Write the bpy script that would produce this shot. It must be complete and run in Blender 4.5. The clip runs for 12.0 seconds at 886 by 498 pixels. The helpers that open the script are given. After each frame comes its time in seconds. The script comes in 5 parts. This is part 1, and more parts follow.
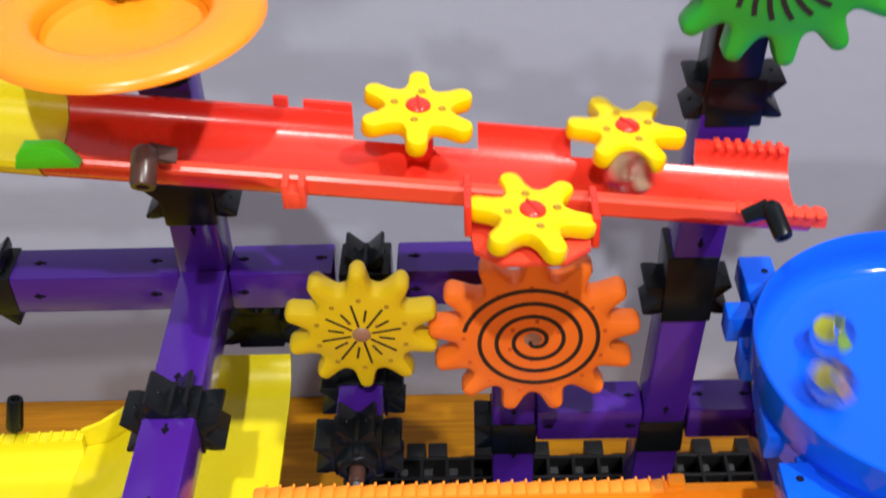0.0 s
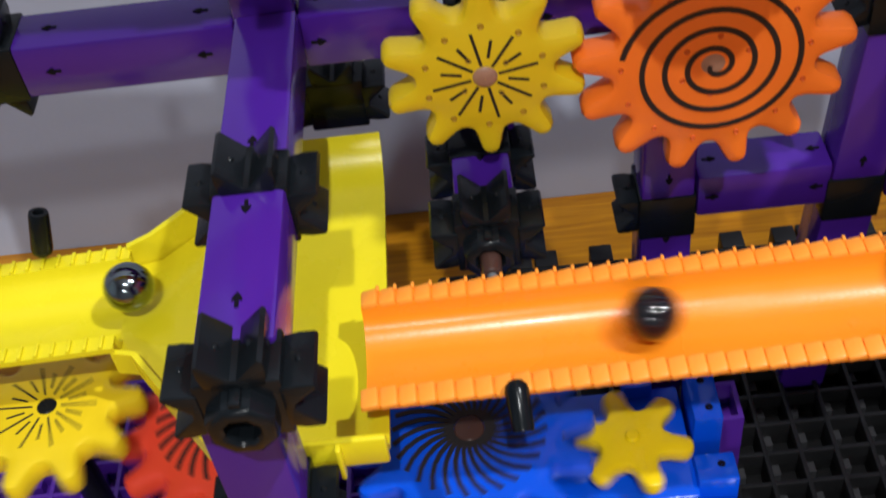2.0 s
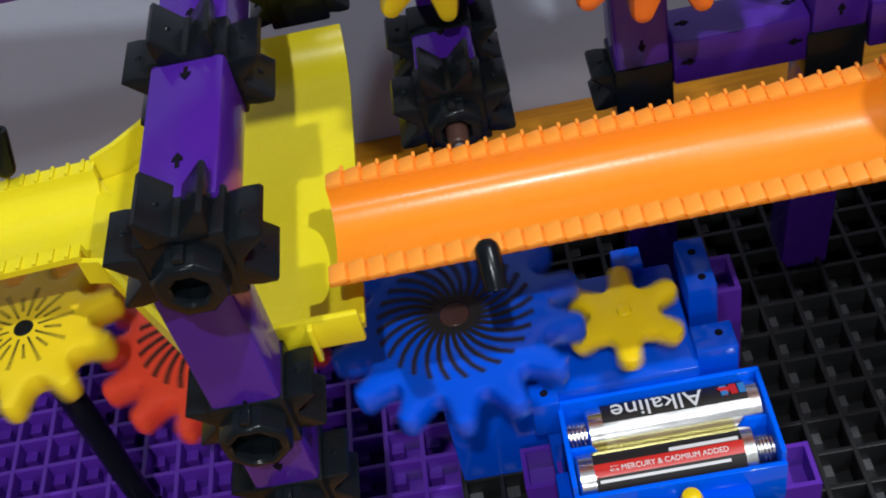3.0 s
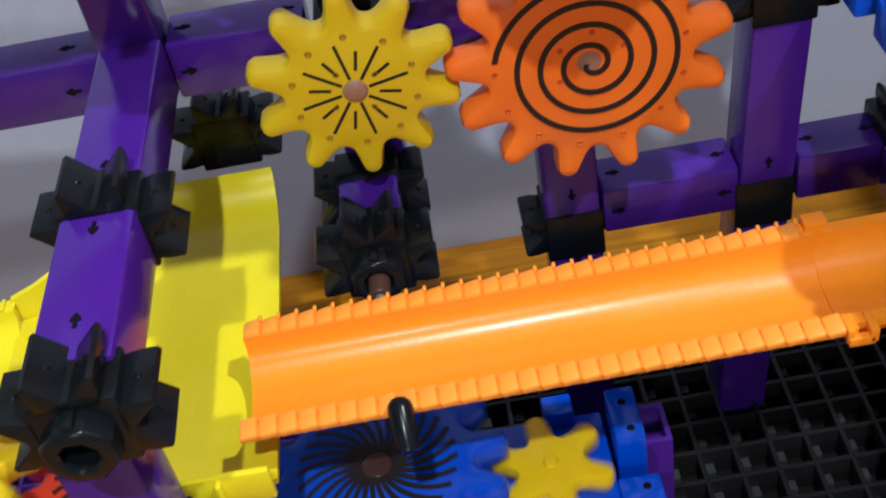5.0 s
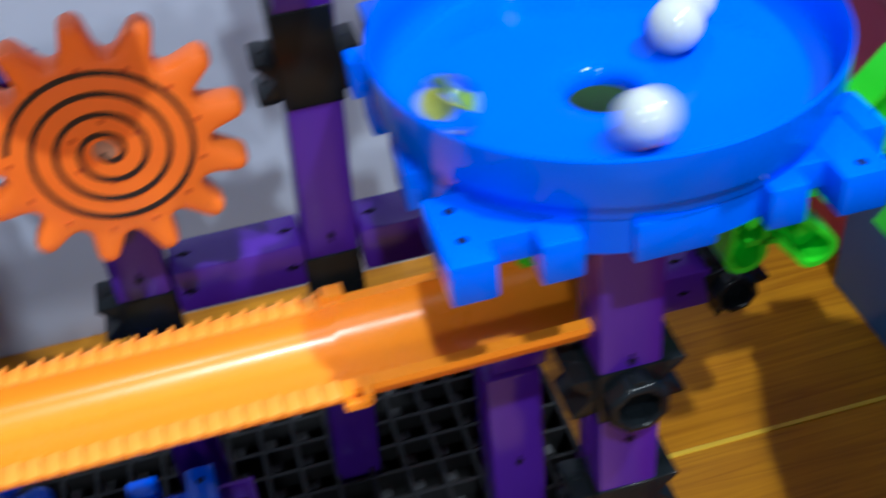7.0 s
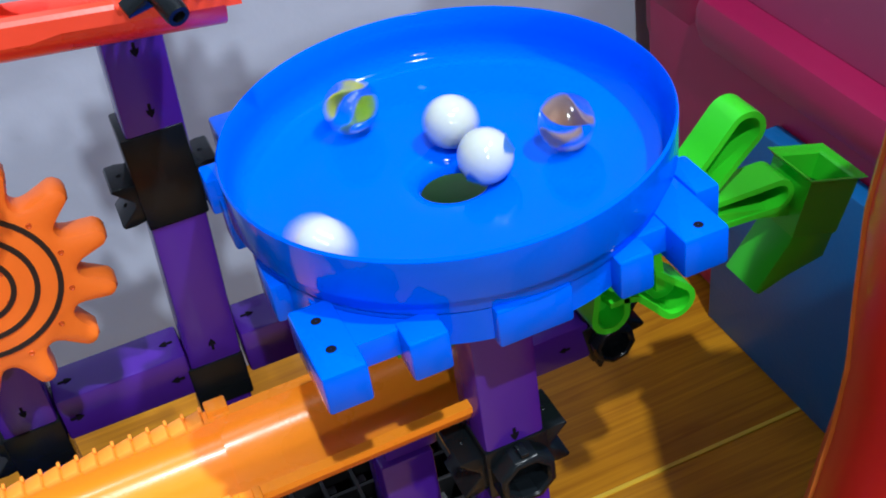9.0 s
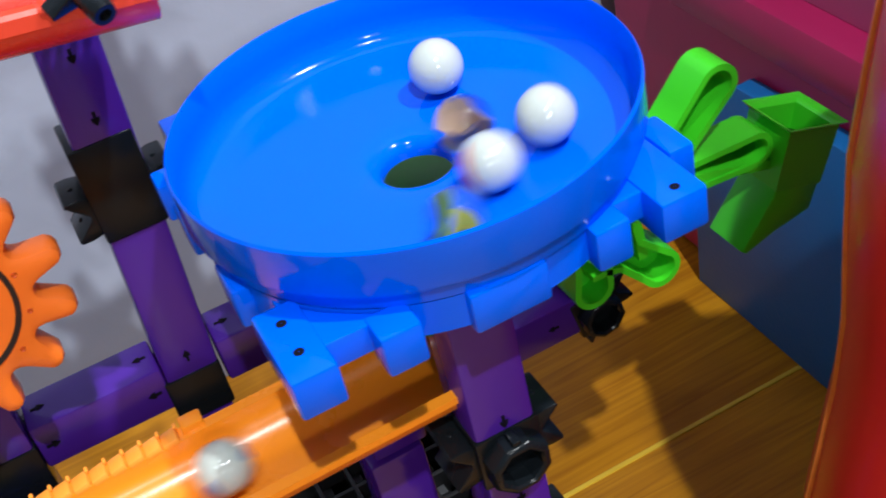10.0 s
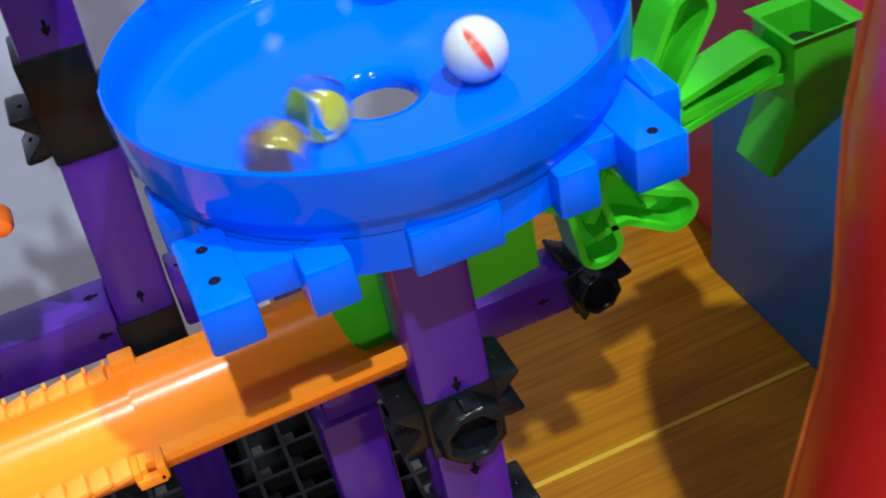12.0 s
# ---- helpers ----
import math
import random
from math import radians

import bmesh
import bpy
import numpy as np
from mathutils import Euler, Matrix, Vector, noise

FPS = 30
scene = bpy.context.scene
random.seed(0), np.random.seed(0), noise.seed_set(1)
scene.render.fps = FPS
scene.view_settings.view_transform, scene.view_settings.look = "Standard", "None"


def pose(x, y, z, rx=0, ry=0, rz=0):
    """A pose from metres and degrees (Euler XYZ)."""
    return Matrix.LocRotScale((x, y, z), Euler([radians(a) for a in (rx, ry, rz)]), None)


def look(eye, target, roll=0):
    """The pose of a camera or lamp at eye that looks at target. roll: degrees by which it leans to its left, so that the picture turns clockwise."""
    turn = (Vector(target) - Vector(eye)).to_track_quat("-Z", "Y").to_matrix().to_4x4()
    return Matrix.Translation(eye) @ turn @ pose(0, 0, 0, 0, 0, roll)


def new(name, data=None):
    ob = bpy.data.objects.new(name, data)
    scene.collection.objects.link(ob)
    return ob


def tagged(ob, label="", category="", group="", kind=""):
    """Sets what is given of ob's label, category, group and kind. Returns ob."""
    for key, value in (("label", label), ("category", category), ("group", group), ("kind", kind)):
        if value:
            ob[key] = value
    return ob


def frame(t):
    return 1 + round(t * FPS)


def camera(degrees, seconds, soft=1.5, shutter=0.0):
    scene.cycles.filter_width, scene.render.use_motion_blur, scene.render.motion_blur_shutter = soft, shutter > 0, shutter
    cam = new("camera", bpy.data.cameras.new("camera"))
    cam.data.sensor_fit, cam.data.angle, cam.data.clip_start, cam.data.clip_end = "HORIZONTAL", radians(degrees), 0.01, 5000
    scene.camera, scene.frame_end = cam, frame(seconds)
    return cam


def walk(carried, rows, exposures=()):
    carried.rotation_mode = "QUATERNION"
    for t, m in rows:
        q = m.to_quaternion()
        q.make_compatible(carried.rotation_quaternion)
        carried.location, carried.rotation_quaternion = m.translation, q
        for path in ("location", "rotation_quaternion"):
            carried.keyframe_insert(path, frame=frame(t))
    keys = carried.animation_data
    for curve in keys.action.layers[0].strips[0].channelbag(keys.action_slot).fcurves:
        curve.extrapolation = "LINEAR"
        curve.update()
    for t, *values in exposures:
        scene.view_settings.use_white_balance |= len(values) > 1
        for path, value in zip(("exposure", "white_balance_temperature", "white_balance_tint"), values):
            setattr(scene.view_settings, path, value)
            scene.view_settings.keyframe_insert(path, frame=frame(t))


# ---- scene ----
cam = camera(41.1, 12.0, soft=1.8, shutter=0.5)
EXPOSURES = [(0, -0.53, 7000, 11), (0.25, -0.78, 6900, 11), (1.0, -0.93, 6600, 11), (1.5, -0.53, 6600, 10), (2.0, -0.78, 6600, 9), (2.5, -1.04, 6400, 7), (4.5, -0.77, 6400, 7), (5.5, -0.77, 6300, 8), (6.5, -0.67, 6100, 6), (7.0, -0.44, 5800, 3), (7.7, -0.4, 5600, 2), (9.3, -0.4, 6100, 6), (10.0, -0.4, 6300, 7), (12.0, -0.3, 6200, 6)]
PATH = [
    (0, (0.0660, 0.1012, 0.4400), (0.0198, 1.7864, -0.9735), -2.2),
    (0.2, (0.0726, 0.1067, 0.4334), (-0.0055, 1.7732, -1.0010), -4.0),
    (0.5, (0.0781, 0.1298, 0.4279), (-0.0044, 1.7710, -1.0340), -6.3),
    (0.8, (0.0792, 0.1441, 0.4268), (-0.0220, 1.7633, -1.0593), -7.7),
    (1, (0.0748, 0.1485, 0.4279), (-0.0583, 1.7490, -1.0758), -8.6),
    (1.5, (0.0506, 0.1628, 0.3817), (-0.0693, 1.7336, -1.1539), -7.9),
    (1.8, (0.0440, 0.1694, 0.3586), (-0.0792, 1.6676, -1.2474), -9.4),
    (2, (0.0286, 0.1474, 0.3542), (-0.0583, 1.6709, -1.2309), -8.3),
    (2.5, (0.0374, 0.1430, 0.3311), (-0.0990, 1.6599, -1.2562), -13.2),
    (2.7, (0.0374, 0.1375, 0.3278), (-0.1144, 1.6335, -1.2782), -14.7),
    (4.3, (0.0484, 0.1298, 0.3289), (-0.0143, 1.7006, -1.2100), -12.0),
    (4.5, (0.0462, 0.1320, 0.3289), (-0.0121, 1.7072, -1.2056), -11.7),
    (5, (0.0528, 0.1419, 0.3311), (-0.0077, 1.7798, -1.1363), -11.4),
    (5.5, (0.0583, 0.1463, 0.3355), (0.0693, 1.7743, -1.1429), -9.9),
    (6, (0.0594, 0.1386, 0.3333), (0.0990, 1.7567, -1.1561), -8.6),
    (6.5, (0.0671, 0.1364, 0.3300), (0.1584, 1.7248, -1.1880), -7.0),
    (7, (0.1166, 0.1254, 0.3300), (0.4411, 1.7831, -1.0791), -6.2),
    (7.5, (0.1320, 0.1177, 0.3432), (0.5456, 1.7952, -1.0186), -7.4),
    (7.7, (0.1265, 0.1144, 0.3509), (0.6105, 1.7556, -1.0318), -5.9),
    (9.3, (0.1232, 0.1287, 0.3344), (0.6578, 1.7798, -1.0164), -9.6),
    (9.5, (0.1177, 0.1320, 0.3300), (0.6600, 1.7776, -1.0252), -9.9),
    (10, (0.1320, 0.1298, 0.3333), (0.6633, 1.7622, -1.0417), -14.1),
    (10.5, (0.1419, 0.1254, 0.3278), (0.6501, 1.7468, -1.0692), -15.4),
    (11, (0.1408, 0.1221, 0.3256), (0.6226, 1.7446, -1.0791), -14.4),
    (11.5, (0.1485, 0.1188, 0.3245), (0.6215, 1.7589, -1.0637), -13.8),
    (12, (0.1496, 0.1342, 0.3080), (0.6017, 1.7941, -1.0637), -11.8),
]
walk(cam, [(t, look(eye, target, roll)) for t, eye, target, roll in PATH], EXPOSURES)

# ---- world and lamps ----
world = bpy.data.worlds.new("room_light")
scene.world = world
world.use_nodes = True
wbg = world.node_tree.nodes["Background"]
wbg.inputs[0].default_value = (0.72, 0.86, 1.0, 1)
wbg.inputs[1].default_value = 0.6


def lamp(name, place, aim, power, size, colour):
    data = bpy.data.lights.new(name, "AREA")
    data.shape, data.size, data.energy, data.color = "DISK", size, power, colour
    ob = new(name, data)
    ob.matrix_world = look(place, aim)
    return ob


lamp("ceiling_lamp_right", (0.80, -0.08, 1.70), (0.1, 0.35, 0.12), 38.0, 0.05, (0.94, 0.97, 1.0))
lamp("ceiling_lamp_left", (0.080, -0.725, 1.89), (0.2, 0.38, 0.1), 39.0, 0.045, (0.95, 0.98, 1.0))

lamp("room_lamp_front", (-0.12, -1.45, 1.12), (0.1, 0.37, 0.2), 11.0, 0.12, (0.97, 0.98, 1.0))

# ---- materials ----


def material(name, colour, rough=0.35, metal=0.0, vary=0.08, bump=0.05, scale=60.0, coat=0.0, alpha=1.0, trans=0.0, ior=1.46, sss=0.0, spec=0.5):
    m = bpy.data.materials.new(name)
    m.use_nodes = True
    nt = m.node_tree
    b = nt.nodes["Principled BSDF"]
    tex = nt.nodes.new("ShaderNodeTexCoord")
    n1 = nt.nodes.new("ShaderNodeTexNoise")
    n1.inputs["Scale"].default_value = scale
    n1.inputs["Detail"].default_value = 4
    n2 = nt.nodes.new("ShaderNodeTexNoise")
    n2.inputs["Scale"].default_value = scale * 14
    n2.inputs["Detail"].default_value = 3
    nt.links.new(tex.outputs["Object"], n1.inputs["Vector"])
    nt.links.new(tex.outputs["Object"], n2.inputs["Vector"])
    mix = nt.nodes.new("ShaderNodeMix")
    mix.data_type = "RGBA"
    mix.inputs["A"].default_value = (*[c * (1 - vary) for c in colour], 1)
    mix.inputs["B"].default_value = (*[min(1, c * (1 + vary)) for c in colour], 1)
    nt.links.new(n1.outputs["Fac"], mix.inputs["Factor"])
    nt.links.new(mix.outputs["Result"], b.inputs["Base Color"])
    mr = nt.nodes.new("ShaderNodeMapRange")
    mr.inputs["To Min"].default_value = max(0.02, rough - 0.08)
    mr.inputs["To Max"].default_value = min(1, rough + 0.10)
    nt.links.new(n1.outputs["Fac"], mr.inputs["Value"])
    nt.links.new(mr.outputs["Result"], b.inputs["Roughness"])
    bp = nt.nodes.new("ShaderNodeBump")
    bp.inputs["Strength"].default_value = bump
    bp.inputs["Distance"].default_value = 0.0006
    nt.links.new(n2.outputs["Fac"], bp.inputs["Height"])
    nt.links.new(bp.outputs["Normal"], b.inputs["Normal"])
    b.inputs["Metallic"].default_value = metal
    b.inputs["IOR"].default_value = ior
    b.inputs["Specular IOR Level"].default_value = spec
    b.inputs["Coat Weight"].default_value = coat
    b.inputs["Coat Roughness"].default_value = 0.12
    b.inputs["Transmission Weight"].default_value = trans
    b.inputs["Alpha"].default_value = alpha
    if sss:
        b.inputs["Subsurface Weight"].default_value = sss
        b.inputs["Subsurface Radius"].default_value = (0.004, 0.003, 0.002)
        b.inputs["Subsurface Scale"].default_value = 0.6
    return m


PURPLE = material("purple_plastic", (0.056, 0.012, 0.24), 0.16, vary=0.06)
PURPLE_BASE = material("purple_base_plastic", (0.10, 0.022, 0.36), 0.33)
BLACK = material("black_plastic", (0.006, 0.008, 0.010), 0.22, vary=0.25, bump=0.08, spec=0.22)
BLACK_BASE = material("black_base_plastic", (0.012, 0.012, 0.013), 0.40, vary=0.3, bump=0.1, spec=0.3)
# Clips of the black base: their sheen is painted in as lighter grey.
CELL = material("cell_sheen_grey", (0.06, 0.06, 0.066), 0.25, vary=0.4)
CLIP = material("black_clip_plastic", (0.14, 0.15, 0.16), 0.28, vary=0.25)
BLUE = material("blue_plastic", (0.0003, 0.112, 0.87), 0.10, vary=0.04, spec=0.22)
BLUE_GEAR = material("blue_gear_plastic", (0.001, 0.080, 0.70), 0.16, vary=0.05, spec=0.5)
RED = material("red_plastic", (0.76, 0.034, 0.018), 0.27, vary=0.06, coat=0.2)
RED_PALE = material("red_soft_plastic", (0.80, 0.065, 0.032), 0.30, vary=0.06)
ORANGE = material("orange_track_plastic", (0.92, 0.275, 0.014), 0.27, vary=0.05, coat=0.06)
ORANGE_PALE = material("orange_rib_plastic", (0.95, 0.33, 0.040), 0.34, vary=0.06)
ORANGE_GEAR = material("orange_gear_plastic", (1.0, 0.20, 0.022), 0.30, vary=0.06, bump=0.08)
YELLOW = material("yellow_chute_plastic", (0.78, 0.66, 0.016), 0.26, vary=0.05)
YELLOW_GEAR = material("yellow_gear_plastic", (0.74, 0.54, 0.014), 0.30, vary=0.06, bump=0.08)
YELLOW_STAR = material("yellow_star_plastic", (0.85, 0.60, 0.004), 0.28, vary=0.05)
GREEN = material("green_plastic", (0.052, 0.54, 0.014), 0.30, vary=0.06)
GREEN_GEAR = material("green_gear_plastic", (0.012, 0.33, 0.03), 0.33, vary=0.06)
INK = material("dark_print", (0.012, 0.010, 0.010), 0.55)
# Near-black for notches and holes laid on the surface: recess shade as colour.
HOLE = material("shaded_hole", (0.006, 0.005, 0.010), 0.8, spec=0.1)
WALL = material("painted_wall", (0.40, 0.43, 0.53), 0.75, vary=0.035, bump=0.35, scale=9.0)
ROOM = material("room_paint", (0.36, 0.37, 0.40), 0.8, vary=0.05, bump=0.3, scale=9.0)
MAGENTA = material("magenta_plastic", (0.42, 0.012, 0.09), 0.35, vary=0.06, scale=20)
PINK = material("pink_plastic", (0.62, 0.13, 0.30), 0.40, vary=0.05, scale=20)
BLUE_PANEL = material("blue_panel_plastic", (0.006, 0.125, 0.37), 0.45, vary=0.10, bump=0.2, scale=30)
RED_CHAIR = material("red_chair_plastic", (0.60, 0.016, 0.006), 0.36, vary=0.14, coat=0.25, scale=24)
SEAM_RED = material("worn_red_seam", (0.62, 0.16, 0.03), 0.35, vary=0.5, scale=120)
AXLE = material("brown_axle_plastic", (0.06, 0.028, 0.022), 0.30)
PIN = material("pale_pin", (0.36, 0.20, 0.13), 0.40, vary=0.25, scale=400)
STEEL = material("battery_steel", (0.75, 0.74, 0.72), 0.22, metal=1.0, vary=0.1)
DARK_STEEL = material("dark_polished_steel", (0.22, 0.25, 0.26), 0.10, metal=1.0, vary=0.15)
LABEL_WHITE = material("battery_white_label", (0.72, 0.73, 0.74), 0.28)
SILVER = material("silver_foil", (0.80, 0.80, 0.79), 0.22, metal=0.9, vary=0.12, scale=220)
LABEL_BLUE = material("battery_blue_print", (0.04, 0.20, 0.50), 0.30)
LABEL_RED = material("battery_red_label", (0.55, 0.02, 0.015), 0.30)
LABEL_GOLD = material("battery_gold_label", (0.55, 0.48, 0.12), 0.25, metal=0.8)
WHITE_MARBLE = material("white_glass", (0.50, 0.54, 0.49), 0.12, vary=0.07, coat=0.4, scale=90)
BLACK_MARBLE = material("black_glass", (0.008, 0.008, 0.010), 0.06, coat=0.6)
CLEAR = material("clear_glass", (0.80, 0.92, 0.90), 0.02, vary=0.02, bump=0.0, trans=1.0, ior=1.48)
SMOKY = material("smoky_clear_glass", (0.60, 0.58, 0.64), 0.03, trans=0.97, ior=1.48)
BROWN_GLASS = material("brown_glass", (0.40, 0.24, 0.20), 0.05, trans=0.75, ior=1.4)
DARK_GLASS = material("dark_brown_glass", (0.16, 0.06, 0.05), 0.06, trans=0.6, ior=1.4)
SWIRL_PINK = material("pink_swirl", (0.58, 0.34, 0.24), 0.3)
SWIRL_GREEN = material("green_swirl", (0.35, 0.55, 0.03), 0.3)
SWIRL_YELLOW = material("yellow_swirl", (0.80, 0.72, 0.04), 0.3)
SWIRL_RED = material("red_swirl", (0.62, 0.06, 0.03), 0.3)
SWIRL_BLUE = material("blue_swirl", (0.05, 0.16, 0.42), 0.3)


def wood():
    m = bpy.data.materials.new("varnished_wood")
    m.use_nodes = True
    nt = m.node_tree
    b = nt.nodes["Principled BSDF"]
    tex = nt.nodes.new("ShaderNodeTexCoord")
    info = nt.nodes.new("ShaderNodeObjectInfo")
    add = nt.nodes.new("ShaderNodeVectorMath")
    sc = nt.nodes.new("ShaderNodeVectorMath")
    sc.operation = "SCALE"
    sc.inputs[0].default_value = (3.1, 1.7, 0.4)
    nt.links.new(info.outputs["Random"], sc.inputs["Scale"])
    nt.links.new(tex.outputs["Object"], add.inputs[0])
    nt.links.new(sc.outputs[0], add.inputs[1])
    mp = nt.nodes.new("ShaderNodeMapping")
    mp.inputs["Scale"].default_value = (9, 170, 30)
    nt.links.new(add.outputs[0], mp.inputs["Vector"])
    grain = nt.nodes.new("ShaderNodeTexNoise")
    grain.inputs["Scale"].default_value = 1.6
    grain.inputs["Detail"].default_value = 7
    grain.inputs["Distortion"].default_value = 1.1
    nt.links.new(mp.outputs[0], grain.inputs["Vector"])
    big = nt.nodes.new("ShaderNodeTexNoise")
    big.inputs["Scale"].default_value = 22
    nt.links.new(add.outputs[0], big.inputs["Vector"])
    ramp = nt.nodes.new("ShaderNodeValToRGB")
    ramp.color_ramp.elements[0].position, ramp.color_ramp.elements[0].color = 0.26, (0.36, 0.125, 0.005, 1)
    ramp.color_ramp.elements[1].position, ramp.color_ramp.elements[1].color = 0.76, (0.66, 0.29, 0.010, 1)
    nt.links.new(grain.outputs["Fac"], ramp.inputs["Fac"])
    mix = nt.nodes.new("ShaderNodeMix")
    mix.data_type, mix.blend_type = "RGBA", "MULTIPLY"
    mix.inputs["Factor"].default_value = 0.5
    r2 = nt.nodes.new("ShaderNodeValToRGB")
    r2.color_ramp.elements[0].position, r2.color_ramp.elements[0].color = 0.3, (0.45, 0.4, 0.35, 1)
    r2.color_ramp.elements[1].position, r2.color_ramp.elements[1].color = 0.7, (1, 1, 1, 1)
    nt.links.new(big.outputs["Fac"], r2.inputs["Fac"])
    nt.links.new(ramp.outputs["Color"], mix.inputs["A"])
    nt.links.new(r2.outputs["Color"], mix.inputs["B"])
    nt.links.new(mix.outputs["Result"], b.inputs["Base Color"])
    b.inputs["Roughness"].default_value = 0.34
    b.inputs["Specular IOR Level"].default_value = 0.3
    bp = nt.nodes.new("ShaderNodeBump")
    bp.inputs["Strength"].default_value = 0.15
    bp.inputs["Distance"].default_value = 0.0006
    nt.links.new(grain.outputs["Fac"], bp.inputs["Height"])
    nt.links.new(bp.outputs["Normal"], b.inputs["Normal"])
    return m


WOOD = wood()

# ---- mesh helpers ----


def finish(name, bm, mat, smooth=True):
    bmesh.ops.recalc_face_normals(bm, faces=bm.faces)
    me = bpy.data.meshes.new(name)
    bm.to_mesh(me)
    bm.free()
    me.materials.append(mat)
    if smooth:
        me.shade_smooth()
        me.set_sharp_from_angle(angle=radians(38))
    return me


def part(name, bm, mat, parent=None, label="", at=None, smooth=True):
    ob = new(name, finish(name, bm, mat, smooth) if isinstance(bm, bmesh.types.BMesh) else bm)
    if parent:
        ob.parent = parent
    if at is not None:
        ob.matrix_basis = at
    return tagged(ob, label) if label else ob


def thing(name, at, label, category, group="", kind=""):
    ob = new(name)
    ob.empty_display_size = 0.01
    ob.matrix_basis = at
    return tagged(ob, label, category, group, kind)


def add_box(bm, x0, x1, y0, y1, z0, z1, bevel=0.0, m=None):
    r = bmesh.ops.create_cube(bm, size=1)
    vs = r["verts"]
    bmesh.ops.scale(bm, vec=(x1 - x0, y1 - y0, z1 - z0), verts=vs)
    bmesh.ops.translate(bm, vec=((x0 + x1) / 2, (y0 + y1) / 2, (z0 + z1) / 2), verts=vs)
    if m is not None:
        bmesh.ops.transform(bm, matrix=m, verts=vs)
    if bevel:
        es = list({e for v in vs for e in v.link_edges})
        bmesh.ops.bevel(bm, geom=es, offset=bevel, segments=2, profile=0.5, affect="EDGES")
    return bm


def box(x0, x1, y0, y1, z0, z1, bevel=0.0, m=None):
    return add_box(bmesh.new(), x0, x1, y0, y1, z0, z1, bevel, m)


def add_tube(bm, p0, p1, r0, r1=None, seg=20, inner=0.0, bevel=0.0):
    """A rod, or with inner a pipe, from p0 to p1, with softened rims."""
    r1 = r0 if r1 is None else r1
    p0, p1 = Vector(p0), Vector(p1)
    h = (p1 - p0).length
    m = Matrix.Translation(p0) @ (p1 - p0).to_track_quat("Z", "Y").to_matrix().to_4x4()
    b = bevel or min(r0, h) * 0.12
    prof = [(r0 - b, 0), (r0, b), (r1, h - b), (r1 - b, h)]
    if inner:
        prof = [(inner, 0)] + prof + [(inner, h)]
    add_lathe(bm, prof, seg, m, closed=bool(inner), caps=not inner)
    return bm


def add_lathe(bm, prof, seg=48, m=None, closed=False, caps=False):
    rings = []
    for r, z in prof:
        ring = []
        for i in range(seg):
            a = 2 * math.pi * i / seg
            co = Vector((r * math.cos(a), r * math.sin(a), z))
            ring.append(bm.verts.new(m @ co if m is not None else co))
        rings.append(ring)
    pairs = list(zip(rings, rings[1:])) + ([(rings[-1], rings[0])] if closed else [])
    for a, b in pairs:
        for i in range(seg):
            j = (i + 1) % seg
            bm.faces.new((a[i], a[j], b[j], b[i]))
    if caps:
        bm.faces.new(rings[0])
        bm.faces.new(rings[-1])
    return bm


def add_prism(bm, outline, z0, z1, soft=0.0, m=None):
    """A slab from a closed outline, its rims rounded by soft."""
    n = len(outline)
    inset = []
    for i in range(n):
        p, a, b = Vector(outline[i]), Vector(outline[i - 1]), Vector(outline[(i + 1) % n])
        t = (b - a).normalized()
        inset.append(Vector((-t.y, t.x)))
    area = sum(outline[i - 1][0] * outline[i][1] - outline[i][0] * outline[i - 1][1] for i in range(n))
    s = 1 if area > 0 else -1
    levels = [(z0, 0.0), (z1, 0.0)]
    if soft:
        levels = [(z0, soft), (z0 + 0.3 * soft, 0.3 * soft), (z0 + soft, 0), (z1 - soft, 0), (z1 - 0.3 * soft, 0.3 * soft), (z1, soft)]
    rings = []
    for z, d in levels:
        ring = []
        for p, v in zip(outline, inset):
            q = Vector(p) + v * d * s
            co = Vector((q.x, q.y, z))
            ring.append(bm.verts.new(m @ co if m is not None else co))
        rings.append(ring)
    for a, b in zip(rings, rings[1:]):
        for i in range(n):
            j = (i + 1) % n
            bm.faces.new((a[i], a[j], b[j], b[i]))
    caps = [bm.faces.new(rings[0]), bm.faces.new(rings[-1])]
    for f in caps:
        f.normal_update()
    bmesh.ops.triangulate(bm, faces=caps)
    return bm


def add_sweep(bm, profile, stations):
    """A closed profile of (y, z) carried through stations of (x, dy, dz)."""
    rings = [[bm.verts.new((x, y + dy, z + dz)) for y, z in profile] for x, dy, dz in stations]
    n = len(profile)
    for a, b in zip(rings, rings[1:]):
        for i in range(n):
            j = (i + 1) % n
            bm.faces.new((a[i], a[j], b[j], b[i]))
    bm.faces.new(rings[0])
    bm.faces.new(rings[-1])
    return bm


def add_strip(bm, pts, width, thick, axis=Vector((0, 1, 0))):
    """A flat strap of that width along axis that follows pts."""
    rings = []
    for i, p in enumerate(pts):
        a, b = Vector(pts[max(0, i - 1)]), Vector(pts[min(len(pts) - 1, i + 1)])
        nrm = (b - a).normalized().cross(axis).normalized()
        p = Vector(p)
        rings.append([bm.verts.new(p + axis * s * width / 2 + nrm * q * thick / 2) for s, q in ((-1, -1), (1, -1), (1, 1), (-1, 1))])
    for a, b in zip(rings, rings[1:]):
        for i in range(4):
            j = (i + 1) % 4
            bm.faces.new((a[i], a[j], b[j], b[i]))
    bm.faces.new(rings[0])
    bm.faces.new(rings[-1])
    return bm


